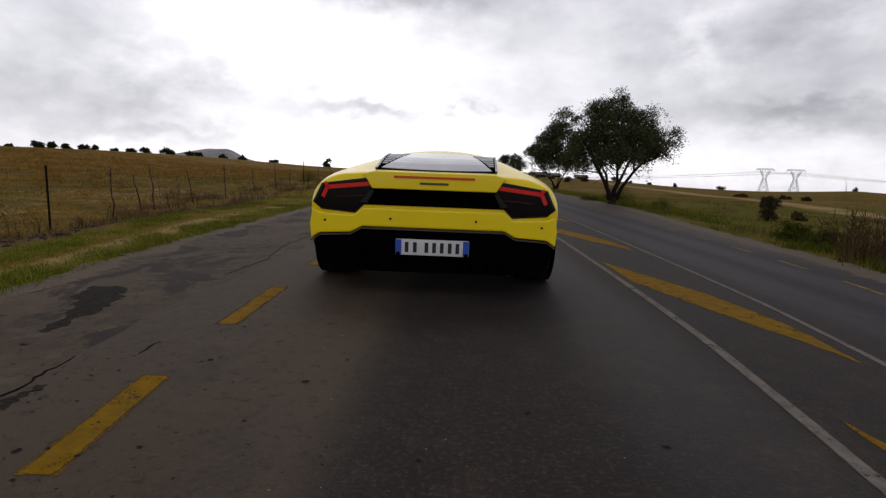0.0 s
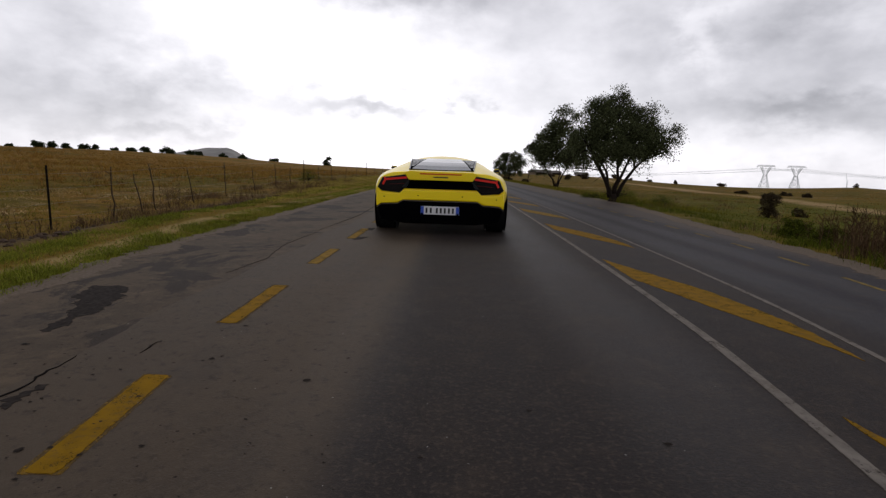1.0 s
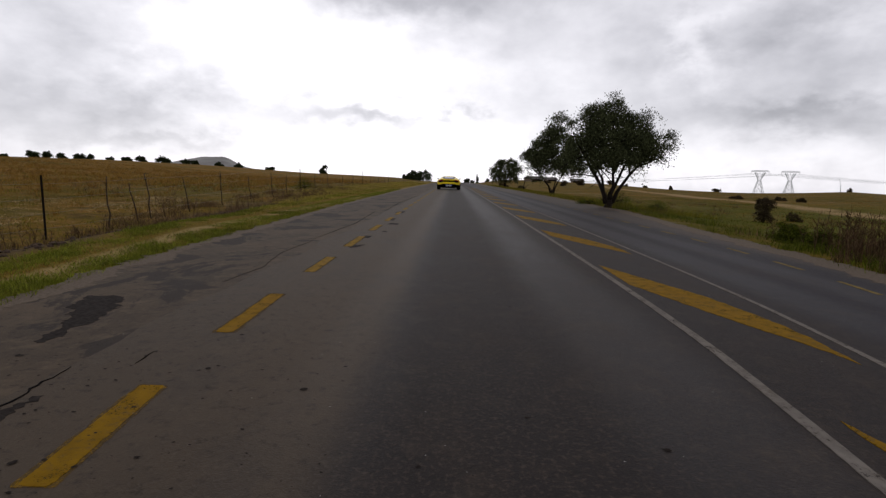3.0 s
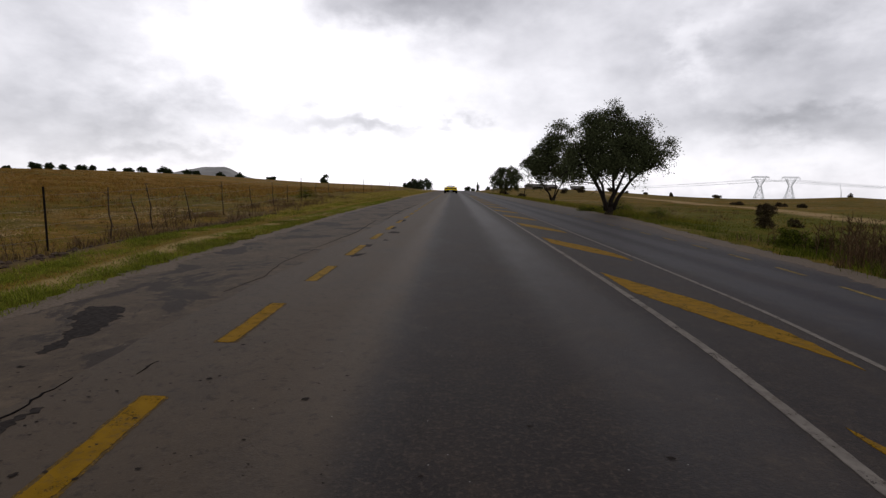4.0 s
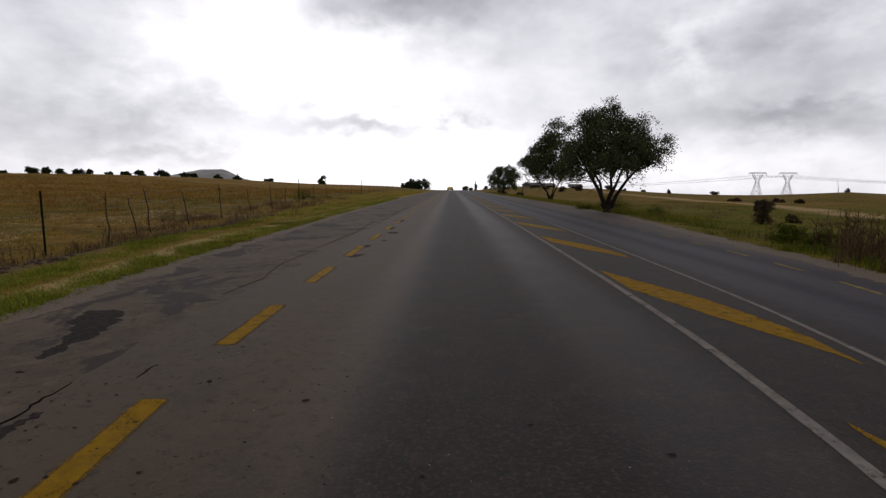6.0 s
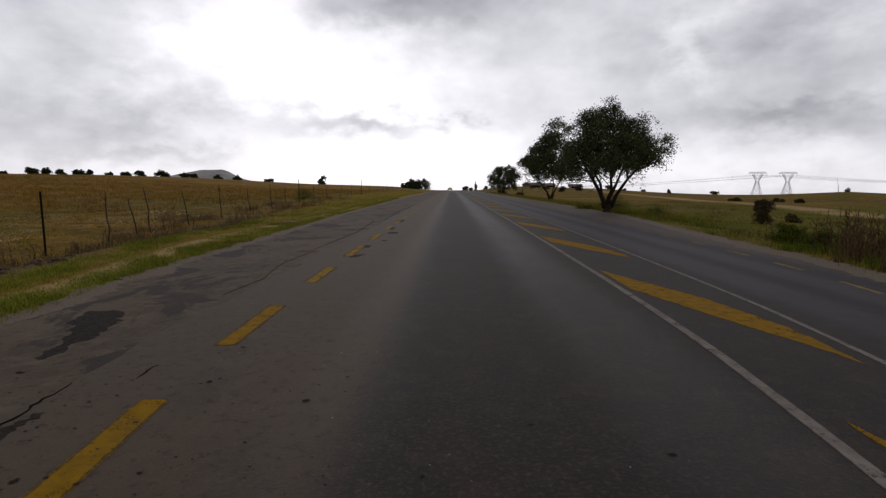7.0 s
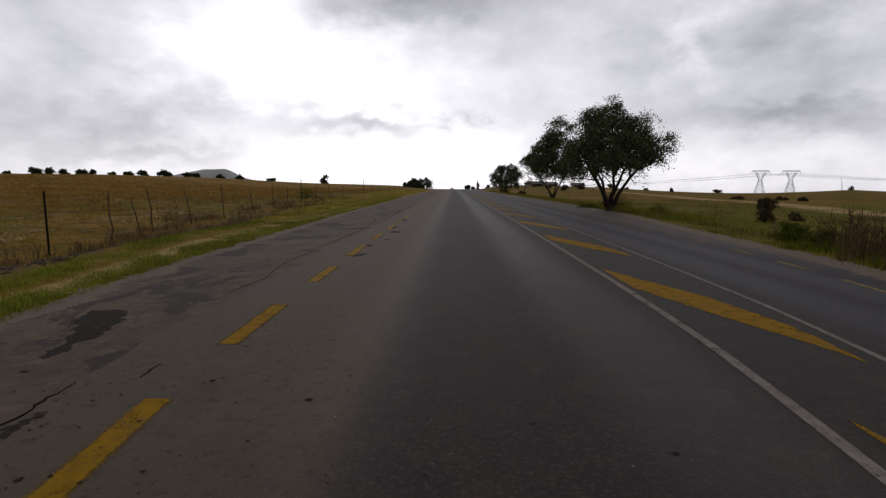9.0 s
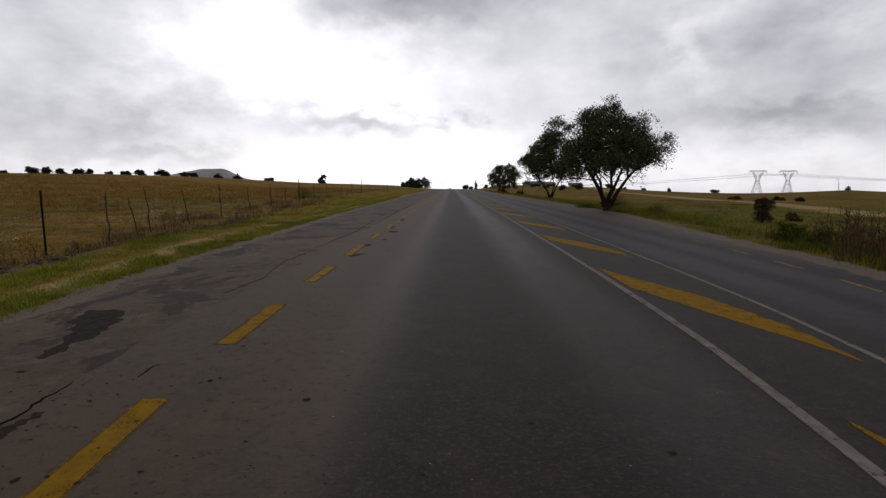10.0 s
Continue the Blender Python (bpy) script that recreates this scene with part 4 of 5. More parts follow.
    # the skyline on the fence side
    for az, r, h, w, s in ((-39.6, 250, 3.2, 6.5, 41), (-38.6, 252, 3.0, 5.5, 42), (-37.4, 250, 2.9, 4.5, 43), (-36.2, 250, 3.0, 5.0, 44), (-35.4, 250, 2.6, 4.0, 45),
                           (-32.6, 240, 1.8, 4.5, 46), (-31.4, 240, 2.8, 4.6, 47), (-29.6, 215, 3.4, 6.0, 48), (-27.6, 230, 2.2, 4.5, 49), (-26.8, 230, 2.4, 4.2, 50),
                           (-24.6, 225, 1.6, 3.6, 51), (-22.7, 235, 2.4, 4.0, 52), (-19.6, 240, 1.9, 4.8, 53), (-14.1, 200, 3.6, 4.4, 54), (-41.5, 250, 1.4, 3.0, 55), (-33.9, 255, 1.2, 4.0, 56)):
        x, y = by_angle(az, r)
        bush(x, y, h * 0.98, w * 0.74, s, "dark bushy tree on the field's skyline", 0.4, 120, 28, M_LEAF_FAR, "tree", "tree")
    # the far pasture
    for az, r, h, w, s in ((26.9, 222, 1.9, 5.0, 61), (37.4, 215, 1.7, 2.6, 63), (28.9, 52, 0.36, 1.5, 64), (32.4, 50, 0.40, 1.3, 65), (33.9, 46, 0.35, 0.8, 66),
                           (22.9, 120, 1.1, 1.6, 67), (12.2, 110, 1.5, 2.6, 68), (13.9, 120, 1.5, 3.0, 69), (18.5, 140, 0.8, 2.0, 70), (20.4, 170, 0.8, 2.2, 71), (10.4, 130, 1.2, 2.4, 73),
                           (9.0, 140, 1.0, 2.2, 74), (7.6, 66, 0.55, 1.6, 76), (5.6, 80, 0.9, 2.5, 77), (16.9, 160, 1.5, 3.0, 75)):
        x, y = by_angle(az, r)
        bush(x, y, h, w * 0.62, s, "low dark brown bush on the far pasture", 0.2, 150 if s == 61 else 60, 26, M_SHRUB)
    blobs = [(0, 0, 0.62, 0.24, 0.26, 0.18), (-0.06, 0, 0.40, 0.2, 0.2, 0.16), (0.06, 0.05, 0.70, 0.2, 0.2, 0.12), (0.05, 0, 0.18, 0.24, 0.2, 0.12)]
    tree(9.75, 16.1, blobs, 0.2, 0.03, 150, 36, 0.045, 81, "small dark brown round shrub standing in the pasture", M_SHRUB, spread=0.06, category="shrub", name="shrub")
    bush(11.4, 17.2, 0.42, 0.42, 82, "small dark brown shrub standing in the pasture", 0.05, 40, 24, M_SHRUB, "shrub", "shrub")
    for x, y, h, w, s in ((5.65, 8.5, 0.46, 0.5, 83), (6.3, 9.6, 0.42, 0.7, 85), (5.55, 7.8, 0.44, 0.45, 84), (7.3, 22.8, 0.9, 1.2, 86), (5.6, 21.0, 0.5, 0.9, 87), (7.9, 19.5, 0.7, 1.2, 88), (-8.4, 29.0, 0.75, 1.3, 89)):
        bush(x, y, h, w, s, "leafy green weed bush at the roadside", 0.030, 110, 36, M_PASTURE, "bush", "bush")


def stalk_clump(x, y, n, h, seed, label, radius=0.3):
    """A clump of dead upright stalks with short side twigs."""
    rng = np.random.default_rng(seed)
    v, f = [], []
    for _ in range(n):
        bx, by = rng.normal(0, radius, 2)
        hh = h * rng.uniform(0.45, 0.80)
        tx, ty = bx + rng.normal(0, 0.12) * hh, by + rng.normal(0, 0.12) * hh
        path = limb_path((bx, by, -0.05), (tx, ty, hh), rng, 0.0, 4, 0.05)
        tube(v, f, path, [0.0065, 0.006, 0.005, 0.004, 0.002], 4)
        for _ in range(12):
            s = path[int(rng.integers(1, 5))]
            e = s + Vector((rng.normal(0, 0.06), rng.normal(0, 0.06), rng.uniform(0.02, 0.15)))
            tube(v, f, [s, (s + e) / 2, e], [0.004, 0.003, 0.0015], 3)
    ob = mesh_ob("dead_weed", v, f, M_WEED)
    ob.location = (x, y, land_z(x, y))
    tagged(ob, label, "weed", "dead weeds", "stuff")


def build_weeds():
    for x, y, n, h, s in ((5.55, 7.4, 16, 0.62, 1), (5.45, 6.9, 22, 0.74, 2), (5.30, 6.4, 20, 0.66, 3), (5.7, 7.9, 9, 0.45, 4), (5.2, 5.9, 14, 0.55, 5), (5.7, 8.9, 7, 0.35, 6)):
        stalk_clump(x, y, n, h, s, "tall dead brown weed stalks at the road edge", 0.16)
    for x, y, n, h, s in ((-7.4, 11.5, 10, 0.5, 11), (-7.6, 13.8, 16, 0.9, 12), (-7.3, 10.2, 9, 0.35, 13), (-6.6, 8.2, 10, 0.3, 14), (-7.2, 12.6, 12, 0.4, 15), (-6.9, 16.5, 12, 0.4, 16),
                          (-7.5, 19.0, 12, 0.45, 17), (-6.8, 22.0, 10, 0.35, 18), (-6.3, 7.0, 10, 0.25, 19), (-7.8, 9.0, 8, 0.5, 20)):
        stalk_clump(x, y, n, h, s, "tangled dead brown weeds below the fence", 0.3)


def build_clods():
    """Clods of dark soil thrown up along the foot of the bank."""
    rng = np.random.default_rng(9)
    v, f = [], []
    for _ in range(900):
        y = 3.0 + 13 * rng.random() ** 1.3
        x = -5.3 - 2.0 * rng.random() ** 1.3 + 1.05 * (1 - smooth01(4.0, 8.0, y)) + 0.25 * noise.noise((y * 0.9, 4.0, 0.0))
        r = 0.012 + 0.034 * rng.random() ** 2.0
        z = land_z(x, y)
        bm = bmesh.new()
        bmesh.ops.create_icosphere(bm, subdivisions=1, radius=r)
        k = len(v)
        o = rng.uniform(0, 50)
        for q in bm.verts:
            c = q.co * (1 + 0.55 * noise.noise(q.co / r * 1.3 + Vector((o, o, o))))
            v.append((x + c.x * 1.3, y + c.y, z + c.z * 0.8 + r * 0.35))
        bm.verts.index_update()
        f += [tuple(k + q.index for q in fc.verts) for fc in bm.faces]
        bm.free()
    tagged(mesh_ob("soil_clods", v, f, M_CLOD), "dark brown clods of soil on the bank", "soil", kind="stuff")


def build_fence():
    root = new("fence")
    root.location = (FENCE_X, 10, lerp_table(FENCE_Z, 10))
    tagged(root, "sagging wire fence with dark steel posts and crooked sticks", "fence")

    def at(x, y, z):
        return Vector((x - FENCE_X, y - 10, z - lerp_table(FENCE_Z, 10)))
    rng = np.random.default_rng(5)
    zf = lambda y: land_z(FENCE_X, y)
    steel = [(-5.0, 1.25), (2.6, 1.25), (9.85, 1.27), (26.8, 1.15), (45.5, 1.25), (64.0, 1.2), (84, 1.2), (104, 1.2), (126, 1.2)]
    for y, h in steel:
        v, f = [], []
        lean = rng.normal(0, 0.015)
        z = zf(y)
        for (x0, y0, x1, y1) in ((-0.017, -0.005, 0.017, 0.005), (-0.005, 0.0, 0.005, 0.030)):
            k = len(v)
            for zz, o in ((z - 0.3, 0.0), (z + h, lean)):
                v += [at(FENCE_X + x0 + o, y + y0, zz), at(FENCE_X + x1 + o, y + y0, zz), at(FENCE_X + x1 + o, y + y1, zz), at(FENCE_X + x0 + o, y + y1, zz)]
            f += [(k, k + 1, k + 5, k + 4), (k + 1, k + 2, k + 6, k + 5), (k + 2, k + 3, k + 7, k + 6), (k + 3, k, k + 4, k + 7), (k + 4, k + 5, k + 6, k + 7)]
        mesh_ob("post", v, f, M_STEEL, root)
    sticks = [(11.75, 1.2, -0.10), (12.9, 0.95, -0.16), (13.45, 1.2, -0.2), (15.5, 1.05, -0.16), (17.7, 1.15, -0.12), (20.2, 0.9, -0.1), (22.6, 1.0, -0.05), (24.6, 0.8, 0.02), (29.8, 0.9, 0.0),
              (33.0, 0.9, -0.1), (37, 0.85, 0.05), (41, 0.9, 0.0), (50, 0.9, 0.0), (55, 0.9, 0.1), (7.2, 1.0, 0.1), (4.9, 1.0, -0.1), (60, 0.9, 0), (70, 0.9, 0), (76, 0.9, 0)]
    for y, h, lean in sticks:
        v, f = [], []
        z = zf(y)
        path = limb_path(at(FENCE_X, y, z - 0.1), at(FENCE_X + lean, y + rng.normal(0, 0.08), z + h), rng, 0.02, 6, 0.06)
        tube(v, f, path, [0.019, 0.018, 0.017, 0.016, 0.015, 0.013, 0.010], 6)
        if h > 1.1:
            s = path[5]
            for _ in range(3):
                e = s + Vector((rng.normal(0, 0.12), rng.normal(0, 0.08), rng.uniform(-0.02, 0.14)))
                tube(v, f, [s, (s + e) / 2, e], [0.011, 0.009, 0.004], 4)
        mesh_ob("wooden_stick", v, f, M_STICK, root, smooth=True)
    for wh in (0.22, 0.5, 0.8, 1.08):
        v, f = [], []
        ys = np.arange(-5, 126, 0.8)
        pts = [at(FENCE_X + 0.02 * noise.noise((y * 0.4, wh, 0)), y, float(np.interp(y, [s[0] for s in steel], [zf(s[0]) for s in steel])) + wh + 0.05 * noise.noise((y * 0.3, wh * 5, 2))) for y in ys]
        tube(v, f, pts, [0.0022] * len(pts), 4)
        mesh_ob("wire", v, f, M_WIRE, root)


def pylon(az, r, h, base_z):
    """A lattice pylon with a waisted body and a wide crossarm."""
    x, y = by_angle(az, r)
    root = new("pylon")
    root.matrix_basis = pose(x, y, base_z, 0, 0, -az + 12)
    tagged(root, "grey lattice steel power pylon on the horizon", "pylon", "pylons")
    v, f = [], []

    def bar(a, b, t=0.16):
        tube(v, f, [a, b], [t, t], 4)
    w0, w1 = h * 0.19, h * 0.045
    lev = [0.0, 0.22, 0.40, 0.54, 0.66]
    for sx in (-1, 1):
        for sy in (-1, 1):
            for a, b in zip(lev, lev[1:]):
                wa, wb = w0 + (w1 - w0) * a / 0.66, w0 + (w1 - w0) * b / 0.66
                bar((sx * wa, sy * wa, a * h), (sx * wb, sy * wb, b * h), 0.17)
                bar((sx * wa, sy * wa, a * h), (-sx * wb, sy * wb, b * h), 0.11)
                bar((sx * wb, sy * wb, b * h), (-sx * wb, sy * wb, b * h), 0.11)
                bar((sx * wa, sy * wa, a * h), (sx * wb, -sy * wb, b * h), 0.10)
    mesh_ob("tower_legs", v, f, M_PYLON, root)
    v, f = [], []
    for sx in (-1, 1):
        for sy in (-1, 1):
            d = sy * h * 0.03
            bar((sx * w1, sy * w1, 0.66 * h), (sx * h * 0.17, d, 0.93 * h), 0.2)
            bar((sx * w1 * 0.3, sy * w1, 0.70 * h), (sx * h * 0.11, d, 0.93 * h), 0.13)
            for t in (0.25, 0.5, 0.75):
                bar((sx * (w1 + (h * 0.17 - w1) * t), sy * w1, (0.66 + 0.27 * t) * h), (sx * (w1 * 0.3 + h * 0.12 * (t + 0.12)), d, (0.70 + 0.23 * min(1, t + 0.12)) * h), 0.09)
    mesh_ob("window_frame", v, f, M_PYLON, root)
    v, f = [], []
    for sy in (-1, 1):
        d = sy * h * 0.025
        bar((-h * 0.30, 0, 0.955 * h), (h * 0.30, 0, 0.955 * h), 0.2)
        bar((-h * 0.25, d, 1.0 * h), (h * 0.25, d, 1.0 * h), 0.16)
        for i in range(-6, 6):
            bar((h * 0.046 * i, d, (0.955 if i % 2 else 1.0) * h), (h * 0.046 * (i + 1), d, (1.0 if i % 2 else 0.955) * h), 0.1)
    mesh_ob("crossarm", v, f, M_PYLON, root)
    for k in (-0.28, 0.0, 0.28):
        v, f = [], []
        tube(v, f, [(k * h, 0, 0.955 * h), (k * h, 0, 0.86 * h)], [0.14, 0.14], 6)
        mesh_ob("insulator", v, f, M_PYLON, root)
    return root


def cable(a, b, sag, n=26, r=0.07):
    v, f = [], []
    a, b = Vector(a), Vector(b)
    pts = []
    for i in range(n + 1):
        t = i / n
        p = a.lerp(b, t)
        p.z -= 4 * sag * t * (1 - t)
        pts.append(p)
    tube(v, f, pts, [r] * len(pts), 4)
    ob = mesh_ob("power_cable", v, f, M_CABLE)
    tagged(ob, "thin slack overhead power cable", "cable", "power cables")


def build_far():
    spots = []
    for az, r in ((30.5, 700.0), (32.9, 715.0)):
        x, y = by_angle(az, r)
        z = -11.5
        pylon(az, r, 31.5, z)
        spots.append((x, y, z))
    for i, (x, y, z) in enumerate(spots):
        for k in (-10, 0, 10):
            top = z + 28.0
            cable((x + k * 0.7, y - k * 0.5, top), (x - 420, y + 620, 8 + k * 0.25), 12)
            cable((x + k * 0.7, y - k * 0.5, top), (x + 420, y - 160 + i * 20, 16 + k * 0.2), 10)
    x, y = by_angle(36.7, 235)
    v, f = [], []
    tube(v, f, [(0, 0, -0.3), (-0.3, 0, 2.6), (-0.9, 0, 5.2)], [0.07, 0.06, 0.04], 6)
    tube(v, f, [(0.1, 0, -0.3), (0.0, 0, 1.4), (0.05, 0, 2.6)], [0.05, 0.05, 0.03], 6)
    mast = mesh_ob("mast", v, f, M_PYLON)
    mast.location = (x, y, land_z(x, y))
    tagged(mast, "thin leaning grey mast on the far rise", "mast")
    # a bare hill far off behind the field
    v, f = [], []
    n, m = 60, 8
    prof = ((-29.5, 0.8), (-28.5, 1.02), (-27.4, 1.28), (-26.4, 1.50), (-25.6, 1.62), (-25.1, 1.55), (-24.5, 1.64), (-23.9, 1.64), (-23.4, 1.38), (-22.8, 1.0), (-22.2, 0.7), (-20, 0.2))
    for j in range(m + 1):
        for i in range(n + 1):
            az = -29.5 + 9.5 * i / n
            r = 1500 + 90 * j
            x, y = by_angle(az, r)
            top = 0.87 + 1860 * math.tan(radians(lerp_table(prof, az) + 0.03 * noise.noise((az * 3, 0, 0))))
            v.append((x, y, -20 + (top + 20) * math.sin(math.pi / 2 * min(1.0, j / 4)) + 2.5 * noise.noise((x * 0.02, y * 0.02, 0))))
    for j in range(m):
        for i in range(n):
            k = j * (n + 1) + i
            f.append((k, k + 1, k + n + 2, k + n + 1))
    ob = mesh_ob("backdrop_hill", v, f, M_HILL, smooth=True)
    tagged(ob, "bare grey-brown hill far beyond the field", "hill", kind="structure")
    # farm buildings behind the roadside trees
    for az, r, w, h, rz in ((8.9, 150, 3.4, 1.1, 20), (10.7, 168, 3.0, 1.0, 5), (13.5, 160, 3.0, 1.0, -6)):
        x, y = by_angle(az, r)
        root = new("farmhouse")
        root.matrix_basis = pose(x, y, land_z(x, y) - 0.35, 0, 0, rz)
        tagged(root, "low brown farmhouse with a pitched roof", "house", "farmhouses")
        bm = bmesh.new()
        bmesh.ops.create_cube(bm, size=1, matrix=Matrix.Translation((0, 0, h * 0.25)) @ Matrix.Diagonal((w, 5, h * 1.1, 1)))
        part("wall", bm, M_WALL, root)
        bm = bmesh.new()
        a = [bm.verts.new((sx * (w / 2 + 0.4), sy * 2.9, h * 0.78)) for sx in (-1, 1) for sy in (-1, 1)]
        t = [bm.verts.new((sx * (w / 2 + 0.4), 0, h * 0.78 + 0.8)) for sx in (-1, 1)]
        for q in ((a[0], a[2], t[1], t[0]), (a[1], t[0], t[1], a[3]), (a[0], t[0], a[1]), (a[2], a[3], t[1]), (a[0], a[1], a[3], a[2])):
            bm.faces.new(q)
        part("roof", bm, M_ROOF, root)
        for k in (-0.3, 0.0, 0.3):
            bm = bmesh.new()
            bmesh.ops.create_cube(bm, size=1, matrix=Matrix.Translation((k * w, -2.52, h * 0.45)) @ Matrix.Diagonal((1.0, 0.08, 0.9, 1)))
            part("window", bm, M_STEEL, root)


build_grass()
build_trees()
build_weeds()
build_clods()
build_fence()
build_far()


# ---- the sports car ----
def paint(name, color, coat=1.0, rough=0.35):
    k = Mat(name, rough, spec=0.3)
    n = k.noise(3.0, 4)
    k.color(k.ramp(n, (0.3, tuple(c * 0.95 for c in color)), (0.7, color)))
    k.b.inputs["Coat Weight"].default_value = coat
    k.b.inputs["Coat Roughness"].default_value = 0.05
    return k.m


M_YELLOW = paint("yellow_car_paint", (0.88, 0.66, 0.0012), 0.35)
M_GLOSS = plain("gloss_black", (0.006, 0.006, 0.007), 0.3, grain=8, spec=0.25)
M_MATT = plain("matt_black_plastic", (0.0018, 0.0018, 0.0021), 0.9, grain=40, vary=0.25, spec=0.0)
M_RUBBER = plain("tyre_rubber", (0.007, 0.007, 0.007), 0.85, grain=60, vary=0.3, bump=0.3, spec=0.1)
M_RIM = plain("dark_alloy", (0.06, 0.06, 0.065), 0.35, 0.9)
M_REDLENS = plain("red_lamp_lens", (0.045, 0.002, 0.002), 0.2, grain=20, spec=0.2)
def glow(name, color, strength):
    """A lit lamp behind its lens."""
    k = Mat(name, 0.3, spec=0.2)
    k.color(tuple(c * 0.2 for c in color))
    k.b.inputs["Emission Color"].default_value = (*color, 1)
    k.b.inputs["Emission Strength"].default_value = strength
    return k.m


M_LAMP_GLOW = glow("glowing_red_lamp", (1.0, 0.035, 0.025), 0.15)
M_BRAKE_GLOW = glow("glowing_brake_lamp", (1.0, 0.12, 0.02), 0.14)
M_SMOKE = plain("smoked_lamp_glass", (0.004, 0.0025, 0.0025), 0.15, grain=6, spec=0.18)
M_DARKGLASS = plain("tinted_glass", (0.010, 0.011, 0.014), 0.06, grain=4, spec=0.42)
M_SLAT = plain("satin_black_slat", (0.045, 0.046, 0.05), 0.28, grain=20, spec=0.7)
# paler colour that stands for light caught on the diffuser's top edge
M_LIT_EDGE = plain("lit_edge_sheen", (0.070, 0.056, 0.045), 0.4, 0.4, grain=20)
M_PLATE = plain("white_plate", (0.62, 0.62, 0.62), 0.4, grain=12, vary=0.06)
M_PLATE_BLUE = plain("blue_plate_band", (0.02, 0.07, 0.42), 0.4, grain=12)
M_PLATE_INK = plain("black_plate_ink", (0.008, 0.008, 0.008), 0.6)
M_CHROME = plain("bronze_script", (0.10, 0.075, 0.03), 0.35, 0.7)


def prism(pts, y0, y1, mirror=False, bevel=0.0):
    """A plate with an outline in x and z, from y0 to y1."""
    bm = bmesh.new()
    if mirror:
        pts = [(-x, z) for x, z in pts]
    a = [bm.verts.new((x, y0, z)) for x, z in pts]
    b = [bm.verts.new((x, y1, z)) for x, z in pts]
    n = len(pts)
    bm.faces.new(a)
    bm.faces.new(list(reversed(b)))
    for i in range(n):
        bm.faces.new((a[i], b[i], b[(i + 1) % n], a[(i + 1) % n]))
    bmesh.ops.recalc_face_normals(bm, faces=bm.faces)
    if bevel:
        bmesh.ops.bevel(bm, geom=list(bm.edges), offset=bevel, segments=2, affect="EDGES", profile=0.6)
    return bm


def box(cx, cy, cz, sx, sy, sz, bevel=0.0):
    bm = bmesh.new()
    bmesh.ops.create_cube(bm, size=1, matrix=Matrix.Translation((cx, cy, cz)) @ Matrix.Diagonal((sx, sy, sz, 1)))
    if bevel:
        bmesh.ops.bevel(bm, geom=list(bm.edges), offset=bevel, segments=2, affect="EDGES")
    return bm


